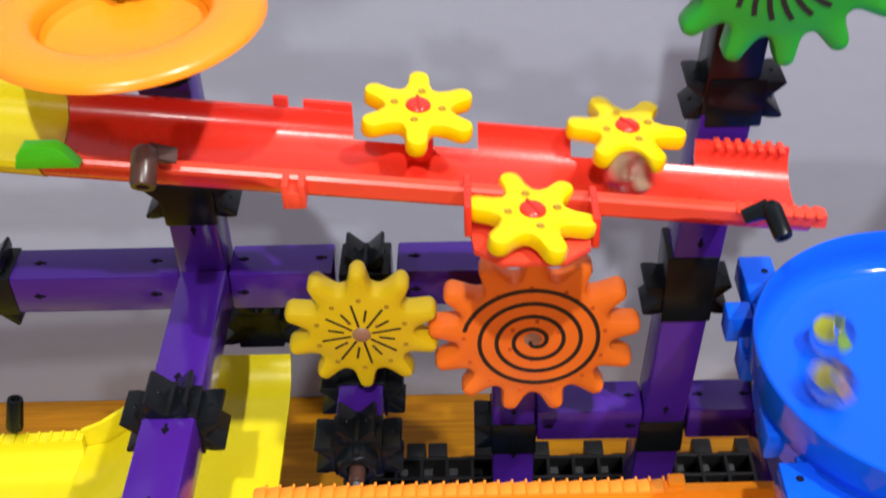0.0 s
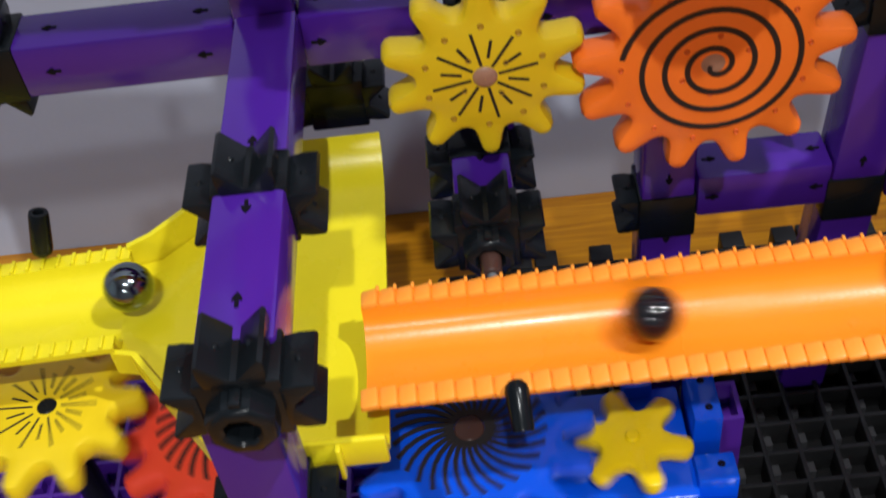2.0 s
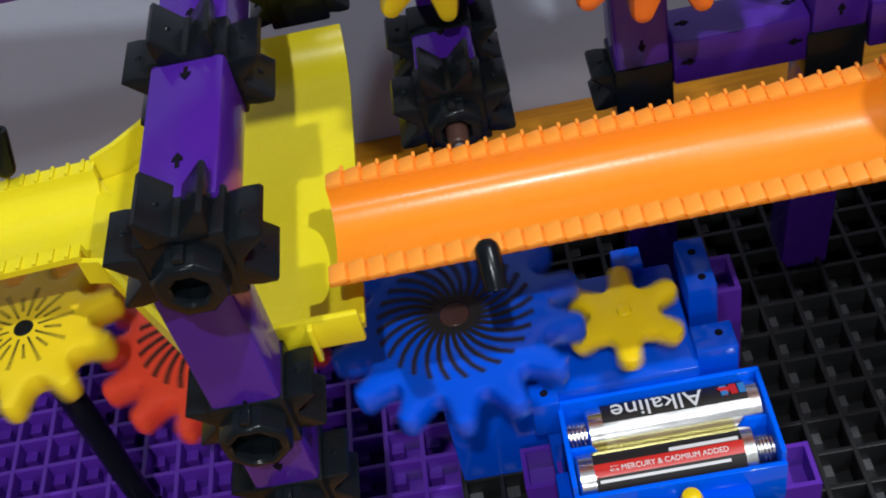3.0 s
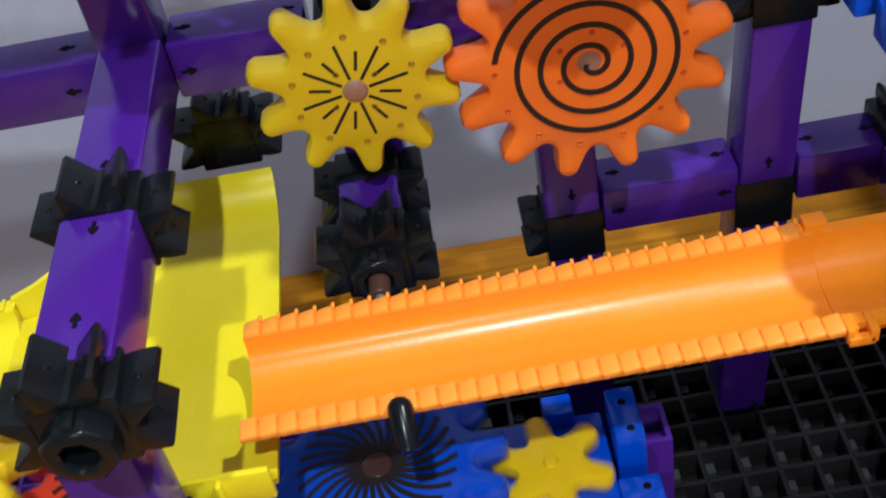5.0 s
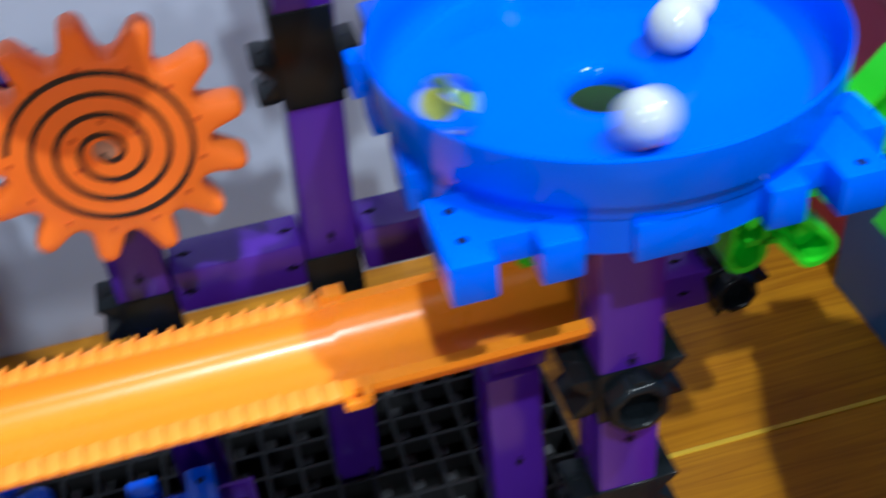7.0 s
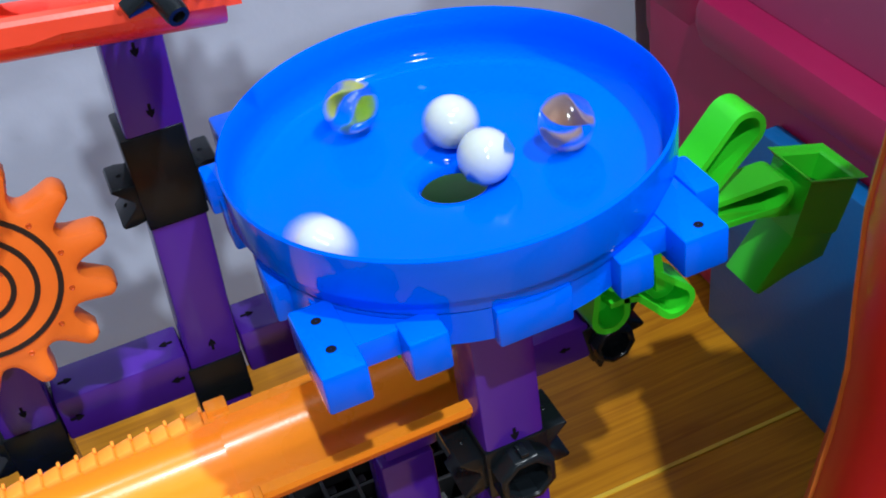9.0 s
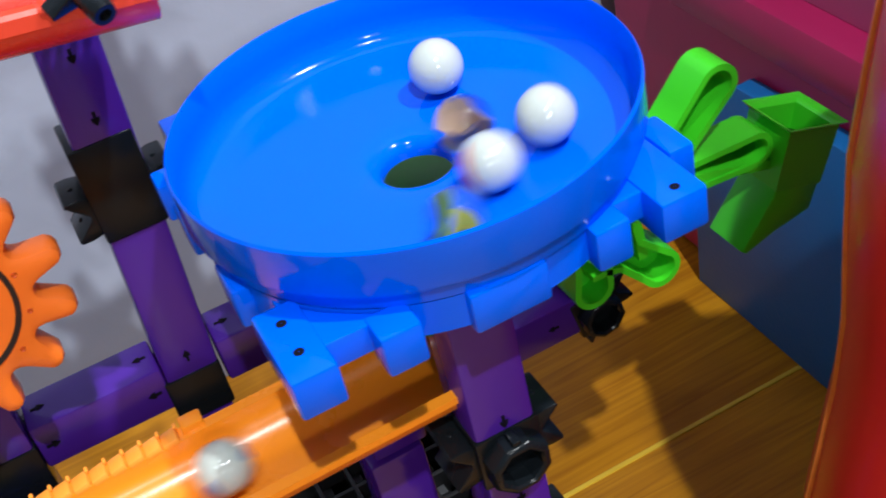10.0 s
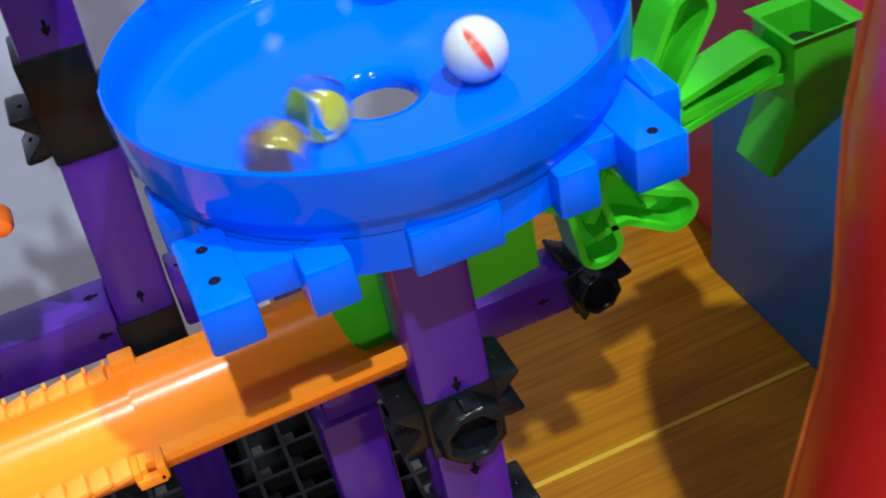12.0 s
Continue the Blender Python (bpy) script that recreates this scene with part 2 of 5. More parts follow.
def gear_outline(teeth, root, tip, duty=0.48, start=0.0, round_steps=7):
    """Rounded finger-like teeth about a disc."""
    pts = []
    pitch = 2 * math.pi / teeth
    span = root * pitch
    cap = span * duty * 0.54
    high = tip - root
    flank = ((0.0, 0.455), (0.05, 0.405), (0.20, 0.345), (0.42, 0.305))
    for k in range(teeth):
        a = start + k * pitch
        u, v = Vector((math.cos(a), math.sin(a))), Vector((-math.sin(a), math.cos(a)))
        pts += [tuple(u * (root + high * f) - v * span * w * duty / 0.48) for f, w in flank]
        for i in range(round_steps):
            q = -math.pi / 2 + math.pi * i / (round_steps - 1)
            pts.append(tuple(u * (tip - cap + cap * math.cos(q)) + v * cap * math.sin(q)))
        pts += [tuple(u * (root + high * f) + v * span * w * duty / 0.48) for f, w in flank[::-1]]
    return pts


FACE_FRONT = Matrix.Rotation(radians(90), 4, "X")

# ---- setting ----
table = thing("table", pose(0, 0, 0), "varnished orange-brown wooden table top", "table", kind="structure")
for k, (y0, y1) in enumerate(((-0.42, -0.156), (-0.155, 0.109), (0.110, 0.3745), (0.3755, 0.512))):
    part("plank", box(-0.9, 0.9, y0, y1, -0.03, 0, 0.0009), WOOD, table)
# Light caught along the plank seam, put into a paler yellow strip.
SEAM = material("lit_seam_yellow", (0.72, 0.47, 0.04), 0.30, vary=0.2, scale=40)
part("seam", box(-0.9, 0.9, 0.3741, 0.3759, -0.004, 0.0004, 0.0002), SEAM, table, "seam between planks with its lit edge painted pale")
WALL_TOP = 2.10
tagged(part("wall_back", box(-1.6, 1.6, 0.512, 0.60, -0.75, WALL_TOP), WALL), "pale lavender-white painted plaster wall", "wall", kind="structure")
left = thing("wall_left", pose(-1.6, 0, 0), "plain grey painted wall with a window opening", "wall", kind="structure")
for y0, y1, z0, z1 in ((-1.9, -0.9, -0.75, WALL_TOP), (0.3, 0.512, -0.75, WALL_TOP), (-0.9, 0.3, -0.75, 0.15), (-0.9, 0.3, 1.45, WALL_TOP)):
    part("wall_piece", box(-0.08, 0, y0, y1, z0, z1), ROOM, left)
tagged(part("wall_right", box(1.6, 1.68, -1.9, 0.60, -0.75, WALL_TOP), ROOM), "plain grey painted wall", "wall", kind="structure")
tagged(part("wall_front", box(-1.68, 1.68, -1.98, -1.9, -0.75, WALL_TOP), ROOM), "plain grey painted wall", "wall", kind="structure")
tagged(part("ceiling", box(-1.68, 1.68, -1.98, 0.60, WALL_TOP, WALL_TOP + 0.08), ROOM), "plain grey painted ceiling", "ceiling", kind="structure")
tagged(part("floor", box(-1.6, 1.6, -1.9, 0.512, -0.80, -0.75), ROOM), "plain grey floor under the table", "floor", kind="structure")

# ---- frame of struts ----
W = 0.0155
H2 = W / 2


def strut(p0, p1, notches=(), label="glossy purple plastic square strut of the marble run"):
    """A square strut; notches: (distance, side) with sides as angles about its axis."""
    p0, p1 = Vector(p0), Vector(p1)
    d = p1 - p0
    L = d.length
    up = Vector((0, 0, 1)) if abs(d.normalized().z) < 0.9 else Vector((0, -1, 0))
    x = d.normalized()
    y = up.cross(x).normalized()
    z = x.cross(y)
    m = Matrix(((x.x, y.x, z.x, p0.x), (x.y, y.y, z.y, p0.y), (x.z, y.z, z.z, p0.z), (0, 0, 0, 1)))
    ob = thing("strut", m, label, "strut", "struts of the marble run")
    part("beam", box(0, L, -H2, H2, -H2, H2, 0.0011), PURPLE, ob)
    for s, ang, *way in notches:
        bm = bmesh.new()
        arrow = [(-0.0022, -0.0004), (-0.0004, -0.0004), (-0.0005, -0.0011), (0.0005, -0.0009), (0.0018, 0), (0.0005, 0.0009), (-0.0005, 0.0011), (-0.0004, 0.0004), (-0.0022, 0.0004)]
        flip = way[0] if way else (-1 if s > L / 2 else 1)
        add_prism(bm, [(flip * q[0], q[1]) for q in arrow], -0.0004, 0.00025)
        part("notch", bm, HOLE, ob, "arrow-shaped notch, its shade painted dark", Matrix.Translation((s, 0, 0)) @ Matrix.Rotation(radians(ang), 4, "X") @ Matrix.Translation((0, 0, H2)), smooth=False)
    return ob


def fin_mesh():
    """A dovetail jaw: two wedges with a V between them that opens outwards."""
    bm = bmesh.new()
    o = [(-0.0056, 0.0076), (0.0056, 0.0076), (0.0064, 0.0112), (0.0063, 0.0140), (0.0054, 0.0145), (0.0006, 0.0096), (-0.0006, 0.0096), (-0.0054, 0.0145), (-0.0063, 0.0140), (-0.0064, 0.0112)]
    add_prism(bm, o, -0.0066, 0.0066, 0.0005)
    return finish("fin", bm, BLACK)


FIN = fin_mesh()
DIMPLE = finish("dimple", add_lathe(bmesh.new(), [(0.0001, 0.0005), (0.0005, 0.0004), (0.0008, 0)], 10), BLACK)
DIMPLES = [Matrix.Translation((0.0030 * q, 0.0120, 0)) @ Matrix.Rotation(radians(-46 * q), 4, "Z") @ Matrix.Rotation(radians(-90), 4, "Y") if q > 0 else Matrix.Translation((-0.0030, 0.0120, 0)) @ Matrix.Rotation(radians(46), 4, "Z") @ Matrix.Rotation(radians(90), 4, "Y") for q in (1, -1)]
DIMPLES += [Matrix.Translation((0.00635 * q, 0.0112, 0)) @ Matrix.Rotation(radians(90 * q), 4, "Y") for q in (1, -1)]
SIDES = (0, 180)
TEE = (0, 90, 180)


def connector(place, fins=SIDES, boss="", spin=0, sleeve="", rise=0.0, axle=False, label="black plastic dovetail connector clipped round a strut"):
    """Jaws stand round an axis that points forward. sleeve: it wraps a strut that crosses that axis. rise: how far the sleeve goes on up."""
    ob = thing("connector", Matrix.Translation(place) @ FACE_FRONT @ pose(0, 0, 0, 0, 0, spin), label, "connector", "connectors of the marble run")
    w = H2 + 0.0006
    if sleeve:
        part("collar", box(-w, w, -0.0082, 0.0082 + rise, -w, w, 0.0007), BLACK, ob)
    else:
        part("collar", box(-w, w, -w, w, -0.0062, 0.0062, 0.0007), BLACK, ob)
    for ang in fins:
        p = part("fin", FIN, None, ob, at=pose(0, 0, 0, 0, 0, ang - 90))
        for m in DIMPLES:
            d = new("dimple", DIMPLE)
            d.parent = p
            d.matrix_basis = m
    if boss:
        bm = bmesh.new()
        rings = []
        end = boss == "end"
        bh, br, hole = (0.0058, 0.0070, 0.0035) if end else (0.0062, 0.0080, 0.0055)
        m = Matrix.Translation((0, 0, 0.0055 if end else 0.0080))
        for r, z in ((br, 0), (br, bh - 0.0012), (br - 0.0004, bh - 0.0004), (br - 0.0012, bh), (hole + 0.0006, bh), (hole, bh - 0.0006), (hole - 0.0003, 0.001)):
            rings.append([bm.verts.new(m @ Vector((r * math.cos(math.pi / 8 + k * math.pi / 4), r * math.sin(math.pi / 8 + k * math.pi / 4), z))) for k in range(8)])
        for a, b in zip(rings, rings[1:]):
            for i in range(8):
                j = (i + 1) % 8
                bm.faces.new((a[i], a[j], b[j], b[i]))
        bm.faces.new(rings[-1])
        b_ob = part("boss", bm, BLACK, ob, "octagonal boss with a bore")
        part("rib", box(-0.0011, 0.0011, br - 0.0012, br + 0.0006, 0.0008, bh - 0.0010, 0.0003, m), BLACK, b_ob)
        if axle:
            part("axle", add_tube(bmesh.new(), (0, 0, 0.004), (0, 0, bh + 0.0105), 0.0030, 0.0026), AXLE, b_ob, "brown axle stub")
            part("axle_tip", add_tube(bmesh.new(), (0, 0, bh + 0.010), (0, 0, bh + 0.0135), 0.0013), CLIP, b_ob, "grey axle tip")
    return ob


YB = 0.400
UZ, LZ = 0.179, 0.1095
# upper rail and lower rails of the back frame
strut((-0.150, YB, UZ), (-0.0290, YB, UZ), [(0.073, 0), (0.073, 90), (0.112, 0), (0.112, 90)])
strut((-0.0130, YB, UZ), (0.0215, YB, UZ), [(0.0045, 0), (0.0045, 90), (0.030, 0)])
strut((0.0425, YB, UZ), (0.0730, YB, UZ), [(0.006, 0), (0.006, 90)])
strut((0.0900, YB, LZ), (0.1285, YB, LZ), [(0.0045, 0), (0.0045, 90), (0.034, 0), (0.034, 90)])
strut((0.1450, YB, LZ), (0.1690, YB, LZ), [(0.0045, 0), (0.021, 0)])
strut((0.1880, YB, 0.060), (0.2580, YB, 0.060), [(0.06, 0), (0.06, 90)])
# posts
strut((-0.0210, YB, 0.172), (-0.0210, YB, 0.262), [(0.012, 0), (0.034, 0), (0.056, 0)])
strut((0.0815, YB, 0.006), (0.0815, YB, 0.172), [(0.088, 0), (0.112, 0), (0.14, 0)])
strut((0.1310, YB, 0.006), (0.1430, YB, 0.245), [(0.112, 0), (0.190, 0), (0.207, 0)])
strut((0.1735, 0.3450, 0.006), (0.1735, 0.3450, 0.1010), [(0.06, 0)])
strut((0.1755, 0.3915, LZ), (0.1755, 0.3380, LZ), [(0.012, 0)])
strut((0.0310, YB, 0.128), (0.0310, YB, 0.185), [(0.01, 0)])
# arm that comes forward at the left, and the post under its end
strut((-0.0200, 0.391, 0.1825), (-0.0200, 0.287, 0.1825), [(0.048, 0, -1), (0.0685, 0, 1), (0.0935, 0, -1)])
strut((-0.0255, 0.2945, 0.006), (-0.0255, 0.2945, 0.172), [(0.122, 0), (0.098, 0), (0.16, 0)])
# short arm under the yellow gear
strut((0.0285, 0.3915, 0.1375), (0.0285, 0.3560, 0.1375), [(0.011, 0)])
# post under the blue bowl
strut((0.1925, 0.3110, 0.006), (0.1925, 0.3110, 0.176), [(0.127, 0), (0.10, 0), (0.058, 0)])

connector((-0.0935, YB, UZ), (90, 270), sleeve="x")
connector((0.0320, YB, UZ - 0.001), (90,), sleeve="x")
connector((-0.0210, YB, 0.2160), SIDES, sleeve="z")
connector((0.1390, YB, 0.1700), SIDES, sleeve="z", rise=0.012)
connector((0.1448, YB, 0.2490), SIDES, sleeve="z")
connector((0.0815, YB, 0.1030), (180,), sleeve="z")
connector((0.1358, YB, 0.1030), (270,), sleeve="z")
connector((0.1770, YB, 0.1130), (0, 90), sleeve="x")
connector((0.2650, YB, 0.0590), (0, 90, 270), boss="side", spin=12, sleeve="x")
connector((-0.0200, 0.3330, 0.1825), TEE)
connector((-0.0195, 0.2845, 0.1805), TEE, "end")
connector((-0.0255, 0.2945, 0.1210), SIDES, "side", sleeve="z")
connector((-0.0255, 0.2945, 0.0880), SIDES, "side", sleeve="z")
connector((0.0285, 0.3870, 0.1375), SIDES)
connector((0.0285, 0.3610, 0.1375), TEE, "end", axle=True)
connector((-0.0105, 0.4180, 0.1420), TEE, label="black plastic dovetail connector behind the yellow chute")
connector((0.1925, 0.3110, 0.1225), SIDES, "side", sleeve="z")
connector((0.1925, 0.3110, 0.0800), SIDES, sleeve="z")

# ---- base plates ----


def base_plate(name, x0, nx, y0, ny, pitch, top, mat, label, category="base plate"):
    ob = thing(name, pose(x0, y0, 0), label, category)
    w, d = nx * pitch, ny * pitch
    part("floor_sheet", box(0, w, 0, d, 0.0015, 0.0032), mat, ob)
    rib_y = finish("rib", box(-0.0008, 0.0008, 0, d, 0.0032, top, 0.0003), mat)
    rib_x = finish("rib", box(0, w, -0.0008, 0.0008, 0.0032, top - 0.0002, 0.0003), mat)
    for i in range(nx + 1):
        part("rib", rib_y, None, ob, at=pose(i * pitch, 0, 0))
    for j in range(ny + 1):
        part("rib", rib_x, None, ob, at=pose(0, j * pitch, 0))
    clip = bmesh.new()
    for i in range(nx):
        for j in range(ny):
            cx, cy = (i + 0.5) * pitch, (j + 0.5) * pitch
            add_box(clip, cx - 0.0050, cx - 0.0010, cy + 0.0012, cy + 0.0050, 0.0032, 0.0082)
    tagged(part("cell_clip", clip, CELL if mat is BLACK_BASE else mat, ob, "small raised clip blocks in the cells"), kind="stuff")
    return ob


bb = base_plate("black_base", 0.008, 17, 0.2720, 16, 0.0116, 0.0150, BLACK_BASE, "black plastic open-cell grid base plate on the table")
lug_b = finish("edge_lug", box(-0.0044, 0.0044, 0, 0.0085, 0.0032, 0.0150, 0.0006), BLACK_BASE)
for x in (0.040, 0.050, 0.0715, 0.0975, 0.1225, 0.1425, 0.1520, 0.1725, 0.1925):
    part("edge_lug", lug_b, None, bb, at=pose(x - 0.008, 16 * 0.0116 + 0.0009, 0))
base_plate("purple_base", -0.236, 21, 0.2720, 13, 0.0116, 0.0140, PURPLE_BASE, "purple plastic open-cell grid base plate on the table")

# ---- gears and stars ----


def gear(name, at, teeth, root, tip, thick, mat, label, start=0.0, duty=0.48, group="gears"):
    ob = thing(name, at, label, "gear", group)
    part("wheel", add_prism(bmesh.new(), gear_outline(teeth, root, tip, duty, start), thick / 2 - 0.0085, thick / 2, 0.0021), mat, ob)
    return ob


def pin_holes(ob, n, radius, z, mat, start=0.0, r=0.0009):
    me = finish("pin_hole", add_lathe(bmesh.new(), [(0.0001, 0.0001), (r * 0.7, 0.0001), (r, 0.0003), (r * 1.25, 0)], 12), mat)
    for k in range(n):
        a = start + 2 * math.pi * k / n
        part("pin_hole", me, None, ob, at=pose(radius * math.cos(a), radius * math.sin(a), z))


def bar_slots(ob, n, z, lengths, inner, start=0.0, width=0.00055):
    for k in range(n):
        a = start + 360 * k / n
        r1 = lengths[k % len(lengths)]
        r0 = inner[k % len(inner)]
        part("slot", box(r0, r1, -width / 2, width / 2, -0.0006, 0.00015), INK, ob, at=pose(0, 0, z, 0, 0, a), smooth=False)


# Pin holes are surface discs; the shade inside them is this darker colour.
YELLOW_DARK = material("yellow_hole_shade", (0.42, 0.24, 0.01), 0.5)
ORANGE_DARK = material("orange_hole_shade", (0.62, 0.09, 0.008), 0.5)

# yellow ten-tooth gear
g = gear("yellow_gear", Matrix.Translation((0.0317, 0.3740, 0.1786)) @ FACE_FRONT, 10, 0.0165, 0.0252, 0.0055, YELLOW_GEAR, "yellow plastic gear with ten fingers and dark radial slots", start=radians(90))
bar_slots(g, 16, 0.00275, (0.0130, 0.0107), (0.0034, 0.0056), 11.25, 0.00075)
part("axle", add_tube(bmesh.new(), (0, 0, -0.0182), (0, 0, -0.0025), 0.0040), BLACK, g)
pin_holes(g, 10, 0.0146, 0.00275, YELLOW_DARK, radians(90), 0.0007)
pin_holes(g, 4, 0.0064, 0.00275, YELLOW_DARK, radians(35), 0.0006)
part("axle_pin", add_lathe(bmesh.new(), [(0.0001, 0.0008), (0.0024, 0.0007), (0.0030, 0.0002), (0.0032, -0.0005)], 20), PIN, g, "pale brown axle pin", pose(0, 0, 0.0027))

# orange thirteen-tooth gear with a printed spiral
g = gear("orange_gear", Matrix.Translation((0.0866, 0.3741, 0.1745)) @ FACE_FRONT, 13, 0.0244, 0.0341, 0.0058, ORANGE_GEAR, "orange plastic gear with thirteen fingers and a black spiral", start=radians(7))
bm = bmesh.new()
turns, n = 4.0, 200
ring = []
for i in range(n + 1):
    u = i / n
    a = radians(168) - 2 * math.pi * turns * (1 - u)
    r = 0.0009 + (0.0228 - 0.0009) * u
    w = 0.00066
    c, s = math.cos(a), math.sin(a)
    ring.append([bm.verts.new(((r + q) * c, (r + q) * s, zz)) for q, zz in ((-w, -0.0005), (-w, 0.0002), (w, 0.0002), (w, -0.0005))])
for a, b in zip(ring, ring[1:]):
    for i in range(4):
        j = (i + 1) % 4
        bm.faces.new((a[i], a[j], b[j], b[i]))
part("axle", add_tube(bmesh.new(), (-0.004, -0.002, -0.0182), (-0.004, -0.002, -0.0025), 0.0040), BLACK, g)
part("spiral", bm, INK, g, "thin black spiral groove", pose(0, 0, 0.00305))
pin_holes(g, 13, 0.0226, 0.0029, ORANGE_DARK, radians(10), 0.0006)
pin_holes(g, 6, 0.0085, 0.0029, ORANGE_DARK, radians(25), 0.0006)
part("axle_pin", add_lathe(bmesh.new(), [(0.0001, 0.0004), (0.0026, 0.0003), (0.0032, 0.0001), (0.0034, -0.0005)], 20), PIN, g, "pale brown axle pin", pose(-0.0005, 0.0006, 0.0027))


def star(at, label, start=90.0, pin=True):
    ob = thing("star_spinner", at, label, "spinner", "yellow star spinners")
    pts = []
    for k in range(6):
        a = radians(start + 60 * k)
        u, v = Vector((math.cos(a), math.sin(a))), Vector((-math.sin(a), math.cos(a)))
        cap, tip = 0.0030, 0.0170
        pts.append(tuple(u * 0.0084 - v * 0.0041))
        pts.append(tuple(u * 0.0108 - v * 0.0032))
        for i in range(9):
            q = -math.pi / 2 + math.pi * i / 8
            pts.append(tuple(u * (tip - cap + cap * math.cos(q)) + v * cap * math.sin(q)))
        pts.append(tuple(u * 0.0108 + v * 0.0032))
        pts.append(tuple(u * 0.0084 + v * 0.0041))
    part("body", add_prism(bmesh.new(), pts, -0.0026, 0.0026, 0.0012), YELLOW_STAR, ob)
    if pin:
        part("pin", add_lathe(bmesh.new(), [(0.0001, 0.0009), (0.0026, 0.0008), (0.0034, 0.0002), (0.0036, -0.0004)], 20), RED, ob, "red split axle pin", pose(0, 0, 0.0028))
        # slit laid on as a darker red strip, its shade in the colour
        part("slit", box(-0.0004, 0.0004, -0.0032, 0.0032, 0, 0.0004), LABEL_RED, ob, at=pose(0, 0, 0.0035, 0, 0, 8))
        pin_holes(ob, 4, 0.0066, 0.0027, YELLOW_DARK, radians(-8), 0.0009)
    else:
        part("pin", add_lathe(bmesh.new(), [(0.0001, 0.0009), (0.0016, 0.0008), (0.0021, 0.0001)], 18), YELLOW_STAR, ob, at=pose(0, 0, 0.0028))
    return ob


star(pose(0.0530, 0.3735, 0.2605, 3, 6, 0), "yellow plastic six-armed star spinner over the red track", 90)
STAR_B = star(pose(0.1110, 0.3765, 0.2500, 3, 6, 0), "yellow plastic six-armed star spinner over the red track", 88)
STAR_C = star(pose(0.0825, 0.3390, 0.2505, 3, 6, 0), "bright yellow plastic six-armed star spinner beside the red track", 90)

# ---- red upper track ----


def red_z(x):
    return 0.2575 - 0.139 * (x - 0.034)


def channel(width, depth, wall=0.0018, lip=0.004, back=0.0, arc=14):
    """Closed section of a half-pipe: lips at both sides, back raised by back."""
    top = []
    R = width / 2
    for i in range(arc + 1):
        a = math.pi * i / arc
        top.append((-R * math.cos(a), -depth * math.sin(a) ** 0.8))
    upper = [(-R - lip, 0.0)] + top + ([(R + 0.0008, back), (R + 0.0008 + wall, back)] if back else [(R + lip, 0.0)])
    lower = []
    for i in range(arc + 1):
        a = math.pi * i / arc
        lower.append((-(R + wall) * math.cos(a), -(depth + wall) * math.sin(a) ** 0.8 - 0.0002))
    edge = [(-R - lip, -wall)]
    tail = [] if back else [(R + lip, -wall)]
    return upper + tail + lower[::-1] + edge


def red_y(x):
    return 0.025 * (x + 0.045)


red = thing("red_track", pose(0, 0.362, 0), "glossy red plastic half-pipe marble track with cut-outs", "marble track")


def half_pipe(spans, R=0.0144, depth=0.0105, wall=0.0018, n=20, low=16):
    """One trough over spans of (x0, x1, cut): where cut, its back wall ends low."""
    bm = bmesh.new()
    xs = [spans[0][0]] + [b for a, b, c in spans]

    def line(x, r, d, drop):
        pts = [(-r * math.cos(math.pi * i / n), -d * math.sin(math.pi * i / n) ** 0.8 - drop) for i in range(n + 1)]
        return [bm.verts.new((x, y + red_y(x), z + red_z(x))) for y, z in pts]

    up = [line(x, R, depth, 0) for x in xs]
    dn = [line(x, R + wall, depth + wall, 0.0004) for x in xs]
    ends = [low if c else n for a, b, c in spans]
    for k, e in enumerate(ends):
        for i in range(e):
            bm.faces.new((up[k][i], up[k + 1][i], up[k + 1][i + 1], up[k][i + 1]))
            bm.faces.new((dn[k][i], dn[k][i + 1], dn[k + 1][i + 1], dn[k + 1][i]))
        bm.faces.new((up[k][0], dn[k][0], dn[k + 1][0], up[k + 1][0]))
        bm.faces.new((up[k][e], up[k + 1][e], dn[k + 1][e], dn[k][e]))
    for k in range(len(xs)):
        a = ends[k - 1] if k else 0
        b = ends[k] if k < len(ends) else 0
        for i in range(min(a, b), max(a, b)):
            bm.faces.new((up[k][i], up[k][i + 1], dn[k][i + 1], dn[k][i]))
    return bm


part("channel", half_pipe([(-0.0430, 0.0345, 0), (0.0345, 0.0695, 1), (0.0695, 0.0960, 0), (0.0960, 0.1320, 1), (0.1320, 0.1595, 0)]), RED, red)


def rail(x0, x1, low0, low1):
    bm = bmesh.new()
    rings = []
    for x, low in ((x0, low0), (x1, low1)):
        rings.append([bm.verts.new((x, y + red_y(x), z + red_z(x))) for y, z in ((-0.0178, low), (-0.0148, low), (-0.0148, 0.0010), (-0.0172, 0.0010), (-0.0180, 0.0002))])
    for i in range(5):
        j = (i + 1) % 5
        bm.faces.new((rings[0][i], rings[0][j], rings[1][j], rings[1][i]))
    bm.faces.new(rings[0])
    bm.faces.new(rings[1])
    part("front_rail", bm, RED_PALE, red)


